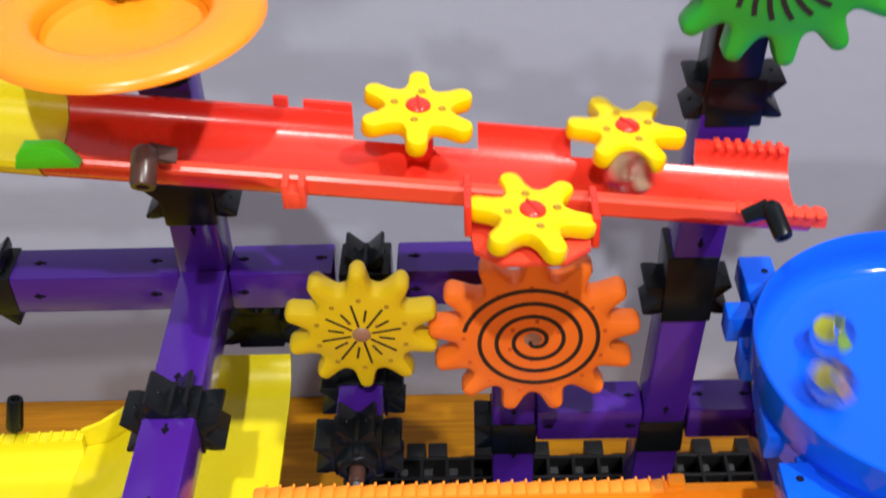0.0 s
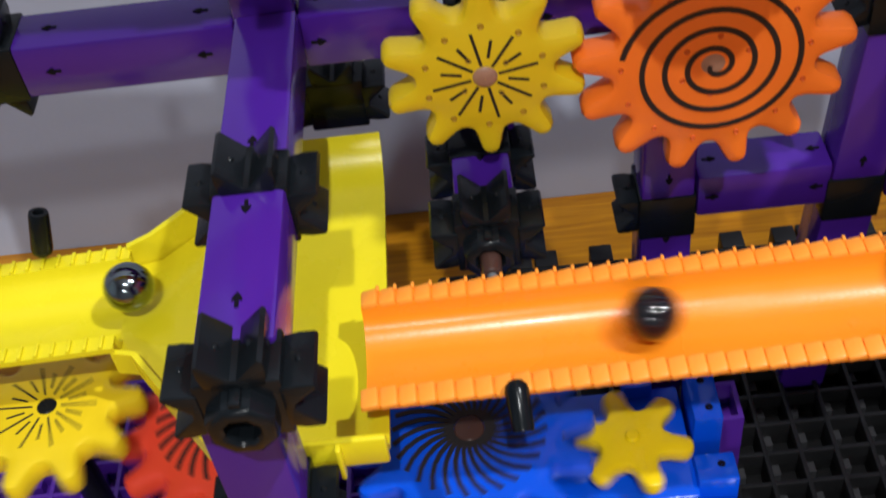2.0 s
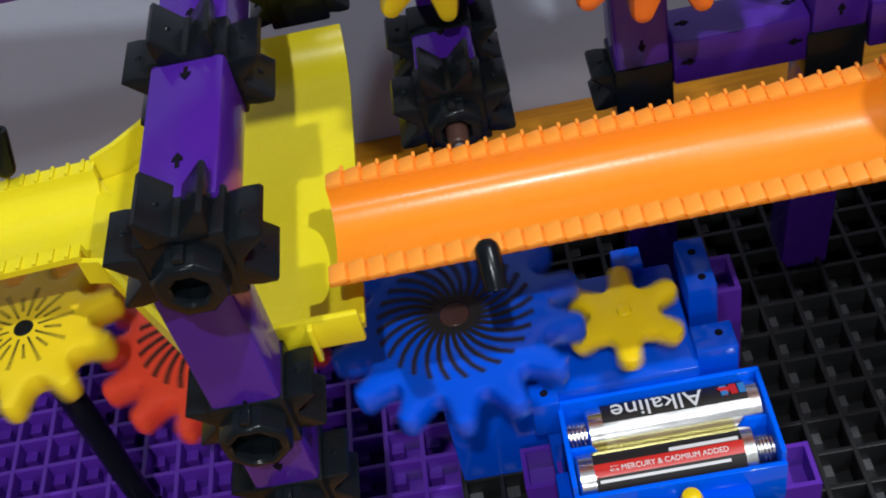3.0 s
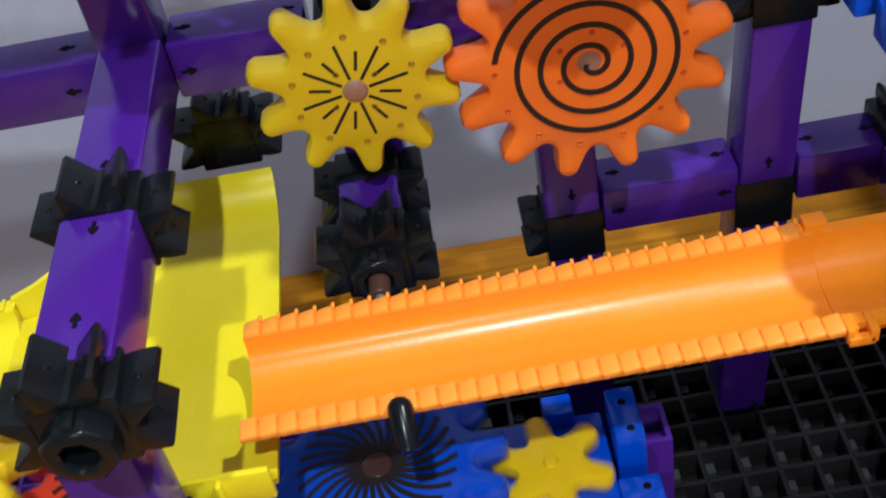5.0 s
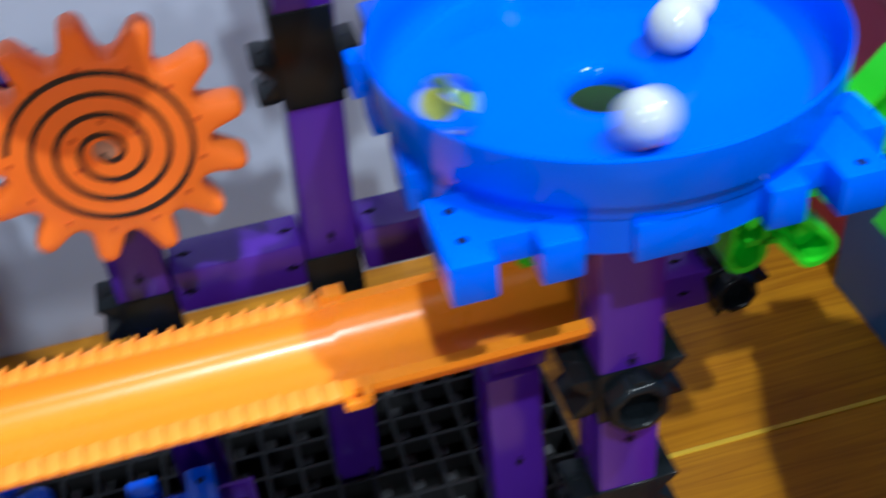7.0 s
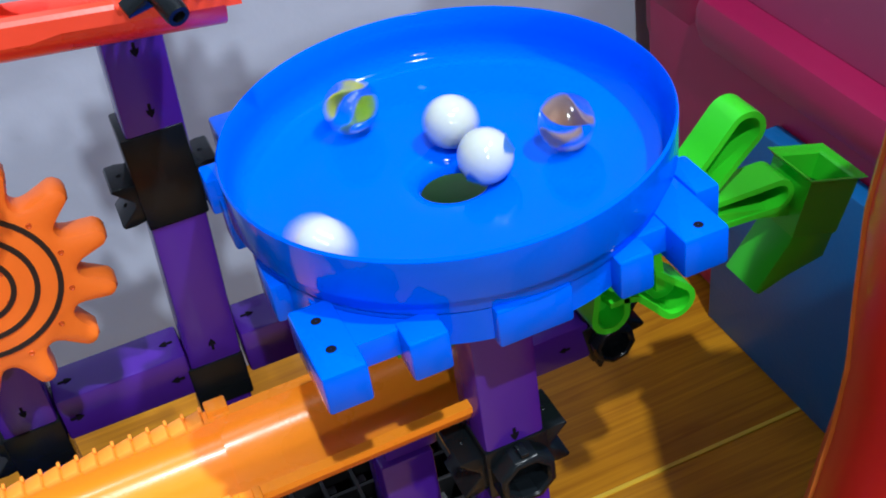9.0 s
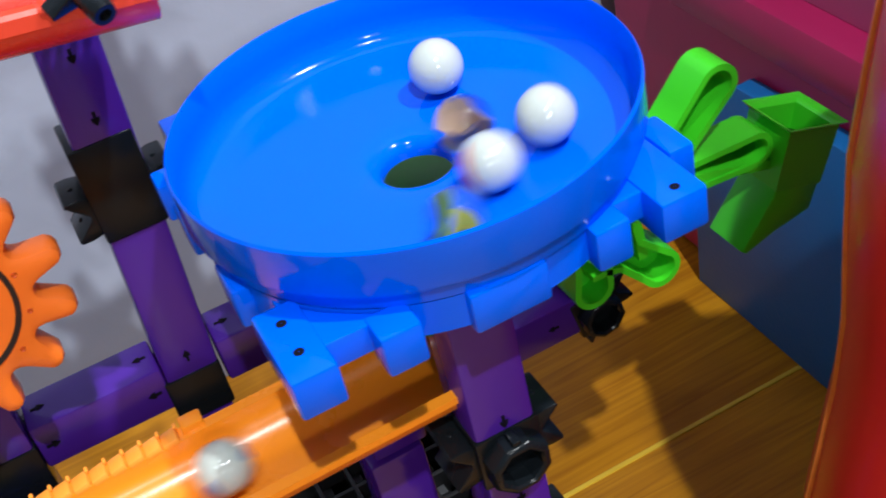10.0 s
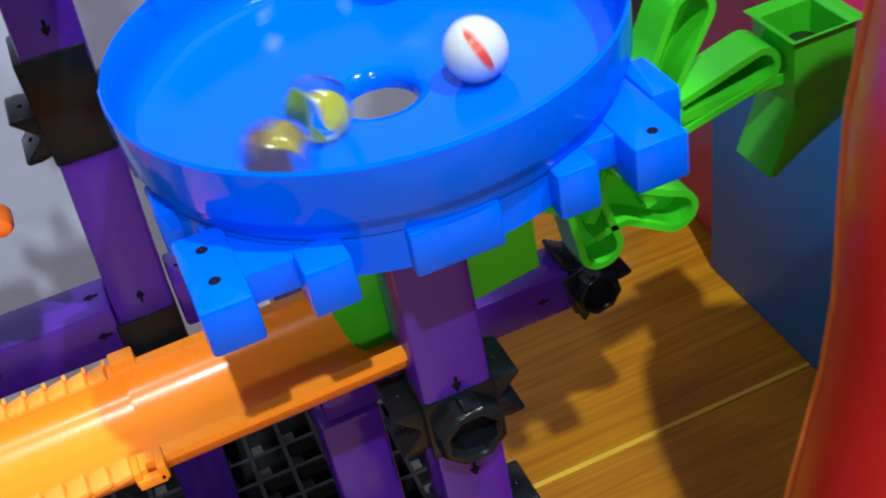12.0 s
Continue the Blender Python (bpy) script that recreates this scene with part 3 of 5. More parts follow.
rail(-0.0430, 0.0105, -0.0012, -0.0012)
rail(0.0105, 0.0190, -0.0012, -0.0042)
rail(0.0190, 0.1200, -0.0042, -0.0042)
rail(0.1200, 0.1260, -0.0042, -0.0030)
rail(0.1260, 0.1595, -0.0030, -0.0030)
part("end_lip", add_sweep(bmesh.new(), [(-0.0180, -0.0032), (-0.0140, -0.0032), (-0.0140, 0.0008), (-0.0180, 0.0008)], [(x, red_y(x), red_z(x)) for x in (0.1590, 0.1625)]), RED_PALE, red)
rib = finish("rib", box(-0.0009, 0.0009, -0.0026, 0.0026, -0.0004, 0.0006, 0.0003), RED_PALE)
for k in range(8):
    x = 0.1385 + 0.0031 * k
    part("rib", rib, None, red, at=pose(x, -0.0165 + red_y(x), red_z(x) + 0.0006))
    if x < 0.158:
        part("rib", rib, None, red, at=pose(x, 0.0150 + red_y(x), red_z(x) - 0.0006))
clip_bm = bmesh.new()
add_box(clip_bm, -0.0030, -0.0012, -0.003, 0.003, -0.006, 0.0016, 0.0004)
add_box(clip_bm, 0.0012, 0.0030, -0.003, 0.003, -0.006, 0.0016, 0.0004)
add_box(clip_bm, -0.0016, 0.0016, -0.003, 0.003, -0.006, -0.001, 0.0003)
part("clip", clip_bm, RED_PALE, red, at=pose(0.0217, -0.0180, red_z(0.0217)))
for x0, x1, h in ((0.0128, 0.0168, 0.0028), (0.0210, 0.0344, 0.0022)):
    part("tab", add_sweep(bmesh.new(), [(0.0153, 0), (0.0169, 0), (0.0169, h), (0.0153, h)], [(x, red_y(x), red_z(x)) for x in (x0, x1)]), RED, red)
# shelf that carries the front star
shelf = [(-0.0165, 0.0), (0.0165, 0.0), (0.0150, -0.0125), (0.0080, -0.0180), (-0.0080, -0.0180), (-0.0150, -0.0125)]
part("shelf", add_prism(bmesh.new(), shelf, -0.0075, -0.0052, 0.0006), RED_PALE, red, at=pose(0.0825, -0.0165, red_z(0.0825)))
part("cheek", box(-0.001, 0.001, -0.010, 0.004, -0.006, 0.004, 0.0005), RED, red, at=pose(0.0662, -0.0165, red_z(0.066)))
part("cheek", box(-0.001, 0.001, -0.010, 0.004, -0.006, 0.004, 0.0005), RED, red, at=pose(0.0990, -0.0165, red_z(0.099)))
part("spinner_post", add_tube(bmesh.new(), (0.0825, -0.0220, red_z(0.0825) - 0.006), (0.0825, -0.0225, 0.2480), 0.0030), RED, red)
for x in (0.0530, 0.1115):
    part("spinner_post", add_tube(bmesh.new(), (x, 0.0130, red_z(x) - 0.010), (x, 0.0130, red_z(x) + 0.0015), 0.0040), RED, red)

end = thing("yellow_track_end", pose(0, 0.362, 0), "yellow plastic half-pipe joined to the red track", "marble track")
part("channel", add_sweep(bmesh.new(), channel(0.0300, 0.0105, back=0.001), [(-0.215, 0, red_z(-0.215)), (-0.0434, 0, red_z(-0.0434))]), YELLOW, end)
part("clip", add_prism(bmesh.new(), [(-0.009, -0.003), (0.007, -0.003), (0.0045, 0.0015), (0.002, 0.0035), (-0.006, 0.0035), (-0.008, 0.001)], -0.002, 0.002, 0.0005, FACE_FRONT), GREEN, end, "small lime-green clip", pose(-0.0380, -0.0195, red_z(-0.038) + 0.0035))


def peg(place, lean, length, r, mat, label, side=1):
    ob = thing("support_peg", Matrix.Translation(place) @ pose(0, 0, 0, *lean), label, "peg", "support pegs")
    part("shaft", add_lathe(bmesh.new(), [(0.0001, -0.0012), (r * 0.55, -0.0009), (r * 0.9, 0.0002), (r, 0.0014), (r * 0.93, length - 0.0008), (r * 0.85, length), (r * 0.5, length), (r * 0.45, length - 0.0012), (0.0001, length - 0.0012)], 24), mat, ob)
    if side:
        wedge = [(0.0, 0.0014), (0.0, -0.0028), (-0.0058, -0.0034), (-0.0060, -0.0024), (-0.0030, -0.0004)]
        part("bracket", add_prism(bmesh.new(), [(q[0] * side, q[1]) for q in wedge], -0.0016, 0.0026, 0.0003), mat, ob, at=pose(-r * 0.4 * side, 0, 0))
    return ob


peg((-0.0140, 0.3430, 0.2715), (122, 0, 0), 0.0100, 0.0035, AXLE, "dark brown plastic support peg at the red track's edge", -1)
peg((0.1458, 0.3470, 0.2465), (112, 0, 14), 0.0100, 0.0027, BLACK, "black plastic support peg at the red track's edge")
peg((0.0312, 0.3068, 0.1428), (124, 0, 4), 0.0105, 0.0028, BLACK, "black plastic support peg at the orange track's edge", 0)

peg((-0.0935, 0.3765, 0.1310), (-12, 12, 0), 0.0130, 0.0030, BLACK, "black plastic support peg at the yellow chute's back edge", 0)

# ---- orange lower track ----
OZ = 0.1410
orange = thing("orange_track", pose(0, 0.3240, OZ), "orange plastic half-pipe marble track with ribbed edges", "marble track")
part("channel", add_sweep(bmesh.new(), channel(0.0250, 0.0100, lip=0.0046), [(-0.0040, 0, -0.001), (0.1290, 0, 0)]), ORANGE, orange)
part("channel", add_sweep(bmesh.new(), channel(0.0256, 0.0096, lip=0.0030), [(0.1290, 0, 0.0002), (0.1900, 0, 0.001)]), ORANGE, orange)
rib_o = finish("rib", box(-0.00215, 0.00200, -0.0027, 0.0026, -0.0012, 0.0009, 0.0007), ORANGE_PALE)
step_o = finish("rib", box(-0.00045, 0.00045, -0.0008, 0.0008, 0, 0.0011, 0.0003), ORANGE_PALE)
for k in range(30):
    x = -0.0018 + 0.00435 * k
    dz = -0.001 * (1 - (x + 0.004) / 0.133)
    part("rib", rib_o, None, orange, at=pose(x, -0.0151, dz, 6, -13))
    part("rib", rib_o, None, orange, at=pose(x, 0.0151, dz, -6, -13))
    part("rib", step_o, None, orange, at=pose(x + 0.002, 0.0172, dz + 0.0004))
lock = bmesh.new()
add_box(lock, 0.1262, 0.1278, -0.0185, -0.0130, -0.0030, 0.0010, 0.0004)
add_box(lock, 0.1308, 0.1328, -0.0190, -0.0130, -0.0030, 0.0010, 0.0004)
add_box(lock, 0.1265, 0.1322, -0.0190, -0.0170, -0.0036, -0.0012, 0.0004)
part("clip", lock, ORANGE, orange)
tail = bmesh.new()
add_box(tail, 0.1275, 0.1330, 0.0140, 0.0185, -0.003, 0.0020, 0.0005)
part("clip", tail, ORANGE, orange)

# ---- yellow catcher chute ----
YZ = 0.1240
chute = thing("yellow_chute", pose(0, 0, YZ), "yellow plastic catcher tray with a ribbed outlet chute", "marble chute")


tray = bmesh.new()
prof_y = [(0.3040, 0.0040), (0.3070, 0.0005), (0.3120, 0.0), (0.3600, 0.0004), (0.3920, 0.0010), (0.4000, 0.0035), (0.4050, 0.0080), (0.4065, 0.0115)]
cols = [[tray.verts.new((x, y, z)) for x in (-0.0345, 0.0005)] + [tray.verts.new((x, y + (0.0012 if y > 0.4 else 0), z - 0.0018)) for x in (0.0005, -0.0345)] for y, z in prof_y]
for a, b in zip(cols, cols[1:]):
    for i in range(4):
        j = (i + 1) % 4
        tray.faces.new((a[i], a[j], b[j], b[i]))
tray.faces.new(cols[0])
tray.faces.new(cols[-1])
part("tray", tray, YELLOW, chute)
part("front_lip", box(-0.0345, 0.0006, 0.3026, 0.3046, -0.0010, 0.0090, 0.0008), YELLOW, chute)
part("tab", box(-0.0112, -0.0098, 0.3005, 0.3030, -0.0030, 0.0085, 0.0005), YELLOW, chute)
neck = add_prism(bmesh.new(), [(-0.0340, 0.4020), (-0.0340, 0.3060), (-0.0420, 0.3110), (-0.0640, 0.3405), (-0.0700, 0.3420), (-0.0700, 0.3740), (-0.0620, 0.3760)], -0.0018, 0.0, 0.0003)
part("neck", neck, YELLOW, chute)
part("neck_wall", add_strip(bmesh.new(), [(-0.0300, 0.3060, 0.0), (-0.0430, 0.3110, 0.0), (-0.0640, 0.3395, 0.0), (-0.0700, 0.3410, 0.0)], 0.0080, 0.0016, Vector((0, 0, 1))), YELLOW, chute)
part("neck_wall", add_strip(bmesh.new(), [(-0.0330, 0.4040, 0.0040), (-0.0630, 0.3770, 0.002), (-0.0700, 0.3755, 0.0)], 0.0140, 0.0016, Vector((0, 0, 1))), YELLOW, chute)
part("outlet", add_sweep(bmesh.new(), channel(0.0270, 0.0085, lip=0.0045), [(-0.1700, 0.3582, 0.0010), (-0.0690, 0.3582, 0.0060)]), YELLOW, chute)
rib_c = finish("rib", box(-0.0005, 0.0005, -0.0021, 0.0021, 0, 0.0010, 0.0002), YELLOW)
for k in range(22):
    x = -0.0720 - 0.0043 * k
    dz = 0.006 - 0.0495 * (-0.069 - x)
    part("rib", rib_c, None, chute, at=pose(x, 0.3582 - 0.0158, dz))
    part("rib", rib_c, None, chute, at=pose(x, 0.3582 + 0.0158, dz))

# ---- blue bowl ----
BX, BY = 0.197, 0.336
bowl = thing("blue_bowl", pose(BX, BY, 0), "bright blue round plastic bowl with hole and toothed flange", "marble bowl")
dish = bmesh.new()
add_lathe(dish, [(0.0080, 0.1800), (0.0080, 0.1818), (0.0084, 0.1829), (0.0092, 0.1838), (0.0106, 0.1846), (0.0126, 0.1850), (0.0160, 0.1852), (0.0250, 0.1856), (0.0400, 0.1866), (0.0460, 0.1876), (0.0482, 0.1886), (0.0496, 0.1900), (0.0504, 0.1922), (0.0507, 0.1950), (0.0509, 0.2012), (0.0513, 0.2018), (0.0518, 0.2012), (0.0517, 0.1912), (0.0513, 0.1903), (0.0503, 0.1898), (0.0496, 0.1862), (0.0440, 0.1850), (0.0130, 0.1812), (0.0100, 0.1800)], 96, closed=True)
part("dish", dish, BLUE, bowl, at=pose(0.0012, 0.0012, 0.0009))
corner = [(0.0487 * math.cos(radians(a)), 0.0487 * math.sin(radians(a))) for a in range(61, 28, -4)] + [(0.0425, 0.0425)]
CORNER = finish("corner_plate", add_prism(bmesh.new(), corner, 0.1800, 0.1866, 0.0002), BLUE)
for a in range(4):
    part("corner_plate", CORNER, None, bowl, at=pose(0, 0, 0, 0, 0, 90 * a))
flange = add_lathe(bmesh.new(), [(0.0480, 0.1868), (0.0480, 0.1786), (0.0380, 0.1786), (0.0380, 0.1840), (0.0440, 0.1852), (0.0474, 0.1866)], 96, closed=True)
part("flange", flange, BLUE, bowl)


def block(x0, x1, y0, y1, holes=()):
    b = part("block", box(x0, x1, y0, y1, 0.1772, 0.1872, 0.0009), BLUE, bowl)
    for hx, hy in holes:
        h = new("pin_hole", BLOCK_HOLE)
        h.parent = b
        h.matrix_basis = pose(hx, hy, 0.1873)


BLOCK_HOLE = finish("pin_hole", add_lathe(bmesh.new(), [(0.0001, 0.0), (0.0009, 0.0001), (0.00115, -0.0001)], 14), HOLE)
block(-0.0482, -0.0385, -0.0490, -0.0260, ((-0.0435, -0.0320), (-0.0435, -0.0415)))
block(-0.0300, -0.0212, -0.0490, -0.0405)
block(-0.0112, 0.0060, -0.0490, -0.0452)
block(0.0168, 0.0250, -0.0490, -0.0425)
block(0.0315, 0.0425, -0.0500, -0.0260, ((0.0372, -0.0462),))
block(0.0427, 0.0490, -0.0366, -0.0225)
block(0.0452, 0.0490, -0.0060, 0.0060)
block(0.0440, 0.0490, 0.0150, 0.0240)
block(0.0330, 0.0490, 0.0330, 0.0490)
block(-0.0490, -0.0445, -0.0170, -0.0050)
block(-0.0500, -0.0440, 0.0130, 0.0225)
block(-0.0430, -0.0320, 0.0380, 0.0600, ((-0.0357, 0.0523),))
block(-0.0512, -0.0432, 0.0300, 0.0384)
block(-0.0200, -0.0110, 0.0450, 0.0490)
block(-0.0010, 0.0100, 0.0455, 0.0490)

# ---- green tipping scoop under the bowl (turns about y) ----
PVX, PVY, PVZ = 0.2430, 0.3290, 0.1600
tipper = thing("tipping_scoop", pose(PVX, PVY, PVZ), "lime-green plastic tipping scoop with a square cup", "marble tipper")
part("hub", add_tube(bmesh.new(), (0, -0.012, 0), (0, 0.012, 0), 0.0040), GREEN, tipper)


def loop(name, centre, length, width, ang, deep=0.010):
    """A finger of the scoop: a strap bent round a blunt tip, flared at its root, with a web behind it."""
    h, L = width / 2, length / 2
    side = [(-L - 0.0035, h + 0.0045), (-L - 0.0010, h + 0.0018), (-L + 0.0030, h * 0.86), (0.0, h * 0.92), (L - h, h)]
    tip = [(L - h + h * math.cos(radians(90 - 180 * i / 12)), h * math.sin(radians(90 - 180 * i / 12))) for i in range(1, 12)]
    flat = side + tip + [(x, -z) for x, z in side[::-1]]
    ob = part(name, add_strip(bmesh.new(), [(x, 0, z) for x, z in flat], deep, 0.0017), GREEN, tipper, at=Matrix.Translation((centre[0], 0, centre[1])) @ Matrix.Rotation(radians(-ang), 4, "Y"))
    part("web", add_prism(bmesh.new(), [(x, z) for x, z in flat], -0.0008, 0.0008, 0.0, FACE_FRONT), GREEN, ob, at=pose(0, deep * 0.30, 0))
    return ob


loop("blade", (0.0170, 0.0185), 0.0250, 0.0095, 62)
loop("blade", (0.0270, 0.0030), 0.0300, 0.0085, 14)
loop("blade", (0.0105, -0.0215), 0.0200, 0.0095, -30)
loop("blade", (-0.0060, -0.0205), 0.0210, 0.0095, -78)
part("spoke", add_strip(bmesh.new(), [(0.0, 0, -0.002), (0.022, 0, 0.0005), (0.046, 0, 0.0005)], 0.009, 0.0026), GREEN, tipper)
part("spoke", add_strip(bmesh.new(), [(0.0, 0, 0.0), (0.008, 0, 0.010), (0.012, 0, 0.015)], 0.009, 0.0026), GREEN, tipper)
part("spoke", add_strip(bmesh.new(), [(0.0, 0, 0.0), (-0.003, 0, -0.012), (-0.007, 0, -0.018)], 0.009, 0.0026), GREEN, tipper)
part("spoke", add_strip(bmesh.new(), [(0.0, 0, 0.0), (0.006, 0, -0.012), (0.009, 0, -0.020)], 0.009, 0.0026), GREEN, tipper)
cup = bmesh.new()
lv = [(0.0105, 0.0075), (0.0088, 0.0060), (0.0082, -0.0120), (0.0070, -0.0145), (0.0070, -0.0135), (0.0072, -0.0110), (0.0076, 0.0058), (0.0092, 0.0072)]
rr = [[cup.verts.new((sx * h, sy * h, z)) for sx, sy in ((-1, -1), (1, -1), (1, 1), (-1, 1))] for h, z in lv]
for a, b in zip(rr, rr[1:] + rr[:1]):
    for i in range(4):
        j = (i + 1) % 4
        cup.faces.new((a[i], a[j], b[j], b[i]))
cup.faces.new(rr[3])
cup_ob = part("cup", cup, GREEN, tipper, "square lime-green cup", pose(0.0510, -0.001, 0.0060) @ Matrix.Scale(0.9, 4))
part("weight", add_tube(bmesh.new(), (0, 0, -0.012), (0, 0, 0.0005), 0.0058, bevel=0.002), BLACK_MARBLE, cup_ob)
fork = add_prism(bmesh.new(), [(-0.0085, 0.0), (0.0085, 0.0), (0.0075, -0.0145), (0.0030, -0.0170), (-0.0040, -0.0205), (-0.0130, -0.0265), (-0.0150, -0.0255), (-0.0120, -0.0180), (-0.0080, -0.0080)], -0.0080, 0.0080, 0.0008, FACE_FRONT)
part("fork", fork, GREEN, tipper, at=pose(0.0510, -0.001, 0.0) @ Matrix.Scale(0.88, 4))
part("tray_arm", add_strip(bmesh.new(), [(0.0, 0.0245, -0.002), (-0.018, 0.0245, -0.005), (-0.040, 0.0245, -0.012), (-0.058, 0.0245, -0.022)], 0.049, 0.0022), GREEN, tipper)
part("tray_side", add_prism(bmesh.new(), [(-0.0680, -0.0125), (-0.0634, -0.0300), (-0.0205, -0.0240), (-0.0205, -0.0060), (-0.0600, -0.0060)], -0.0009, 0.0009, 0.0003, FACE_FRONT), GREEN, tipper, at=pose(0, -0.0040, 0))
part("tray_end", add_strip(bmesh.new(), [(-0.0660, 0.002, -0.0060), (-0.0680, 0.002, -0.0125), (-0.0662, 0.002, -0.0220), (-0.0634, 0.002, -0.0300)], 0.0110, 0.0014), GREEN, tipper)

# ---- green gear at the top of the back post, funnel at the left ----
g = gear("green_gear", Matrix.Translation((0.1485, 0.3760, 0.3062)) @ FACE_FRONT, 14, 0.0250, 0.0345, 0.0058, GREEN_GEAR, "green plastic gear with fingers and curved dark slots", start=radians(-85))
for k in range(24):
    pts = []
    for i in range(6):
        r = 0.007 + 0.0125 * i / 5
        a = radians(15 * k + 22 * i / 5)
        pts.append((r * math.cos(a), r * math.sin(a), 0.0029))
    part("slot", add_strip(bmesh.new(), pts, 0.0006, 0.0014, Vector((0, 0, 1))), INK, g)
top_post = strut((0.1425, YB, 0.2440), (0.1480, YB, 0.340), (), "black plastic square strut above the red track")
for c in top_post.children:
    c.data.materials[0] = BLACK

funnel = thing("orange_funnel", pose(-0.0170, 0.3585, 0.3040), "orange plastic funnel with a wide sloping brim", "funnel")
part("brim", add_lathe(bmesh.new(), [(0.0205, -0.0070), (0.0212, -0.0030), (0.0222, -0.0012), (0.0240, -0.0003), (0.0290, -0.0002), (0.0335, -0.0012), (0.0349, -0.0024), (0.0353, -0.0036), (0.0346, -0.0042), (0.0280, -0.0020), (0.0226, -0.0026), (0.0212, -0.0090)], 96, closed=True), ORANGE, funnel)
part("dish", add_lathe(bmesh.new(), [(0.0206, -0.0060), (0.0196, -0.0080), (0.0160, -0.0094), (0.0080, -0.0100), (0.0001, -0.0102), (0.0001, -0.0118), (0.0125, -0.0114), (0.0205, -0.0096)], 48, closed=True), ORANGE, funnel)
part("spinner", add_prism(bmesh.new(), gear_outline(12, 0.0110, 0.0125, 0.5), -0.0022, 0.0022, 0.0008), GREEN, funnel, "green toothed spinner in the funnel", pose(-0.0050, 0.0270, -0.0045))
part("stem", add_tube(bmesh.new(), (0, 0.030, -0.040), (0, 0.030, -0.004), 0.006), BLACK, funnel)

# ---- motor unit ----
motor = thing("motor_box", pose(0, 0, 0), "blue plastic motor box with open battery tray on the base", "motor box")
part("case", box(0.0360, 0.0800, 0.3215, 0.3600, 0.0032, 0.0640, 0.0012), BLUE_GEAR, motor)
part("rear_case", box(0.0080, 0.0380, 0.3300, 0.3560, 0.0032, 0.0680, 0.0012), BLUE_GEAR, motor)


def motor_block(x0, x1, y0, y1, z0, z1, holes):
    b = part("block", box(x0, x1, y0, y1, z0, z1, 0.0007), BLUE_GEAR, motor)
    for hx, hy in holes:
        h = new("pin_hole", BLOCK_HOLE)
        h.parent = b
        h.matrix_basis = pose(hx, hy, z1 + 0.0001)


motor_block(0.0810, 0.0893, 0.3400, 0.3588, 0.0440, 0.0740, ((0.0852, 0.3535), (0.0858, 0.3440)))
motor_block(0.0634, 0.0720, 0.3570, 0.3642, 0.0540, 0.0690, ())
motor_block(0.0795, 0.0910, 0.3240, 0.3333, 0.0440, 0.0670, ((0.0868, 0.3295),))
motor_block(0.0330, 0.0410, 0.3180, 0.3260, 0.0500, 0.0640, ((0.0372, 0.3220),))
tray_z = 0.0605
part("tray_floor", box(0.0400, 0.0953, 0.2925, 0.3210, 0.0200, 0.0430, 0.0008), BLUE_GEAR, motor)
part("tray_wall", box(0.0400, 0.0953, 0.3197, 0.3212, 0.0400, tray_z, 0.0004), BLUE, motor)
part("tray_wall", box(0.0400, 0.0415, 0.2937, 0.3197, 0.0400, tray_z, 0.0004), BLUE, motor)
part("tray_wall", box(0.0938, 0.0953, 0.2937, 0.3197, 0.0400, tray_z, 0.0004), BLUE, motor)
part("tray_wall", box(0.0400, 0.0953, 0.2922, 0.2937, 0.0400, tray_z - 0.004, 0.0004), BLUE, motor)
part("divider", add_prism(bmesh.new(), [(0.0415, 0.043), (0.0938, 0.043), (0.0938, 0.0575), (0.0880, 0.0575), (0.0830, 0.0490), (0.0520, 0.0490), (0.0470, 0.0570), (0.0415, 0.0570)], -0.0006, 0.0006, 0.0002, Matrix.Translation((0, 0.3073, 0)) @ FACE_FRONT), BLUE, motor, "thin blue wall between the batteries")
part("button", add_lathe(bmesh.new(), [(0.0030, 0), (0.0030, 0.0060), (0.0024, 0.0078), (0.0012, 0.0085), (0.0001, 0.0086)], 20, pose(0.0695, 0.2885, 0.0480)), YELLOW_STAR, motor, "round yellow switch button")
part("switch_plate", box(0.0560, 0.0860, 0.2800, 0.2925, 0.0200, 0.0500, 0.0010), BLUE_GEAR, motor)
part("side_wing", box(0.0360, 0.0400, 0.2860, 0.3070, 0.0200, 0.0480, 0.0010), BLUE_GEAR, motor)
for x0, x1, y0, y1, z1 in ((0.0865, 0.0985, 0.3500, 0.3640, 0.0580), (0.0960, 0.1080, 0.3000, 0.3140, 0.0300), (0.0270, 0.0385, 0.3140, 0.3280, 0.0300)):
    sock = bmesh.new()
    for b0, b1, c0, c1 in ((x0, x1, y0, y0 + 0.0014), (x0, x1, y1 - 0.0014, y1), (x0, x0 + 0.0014, y0 + 0.0014, y1 - 0.0014), (x1 - 0.0014, x1, y0 + 0.0014, y1 - 0.0014)):
        add_box(sock, b0, b1, c0, c1, 0.0040, z1)
    add_box(sock, x0 + 0.0014, x1 - 0.0014, y0 + 0.0014, y1 - 0.0014, 0.0040, z1 - 0.010)
    part("socket", sock, PURPLE_BASE, motor, "purple plastic socket block")
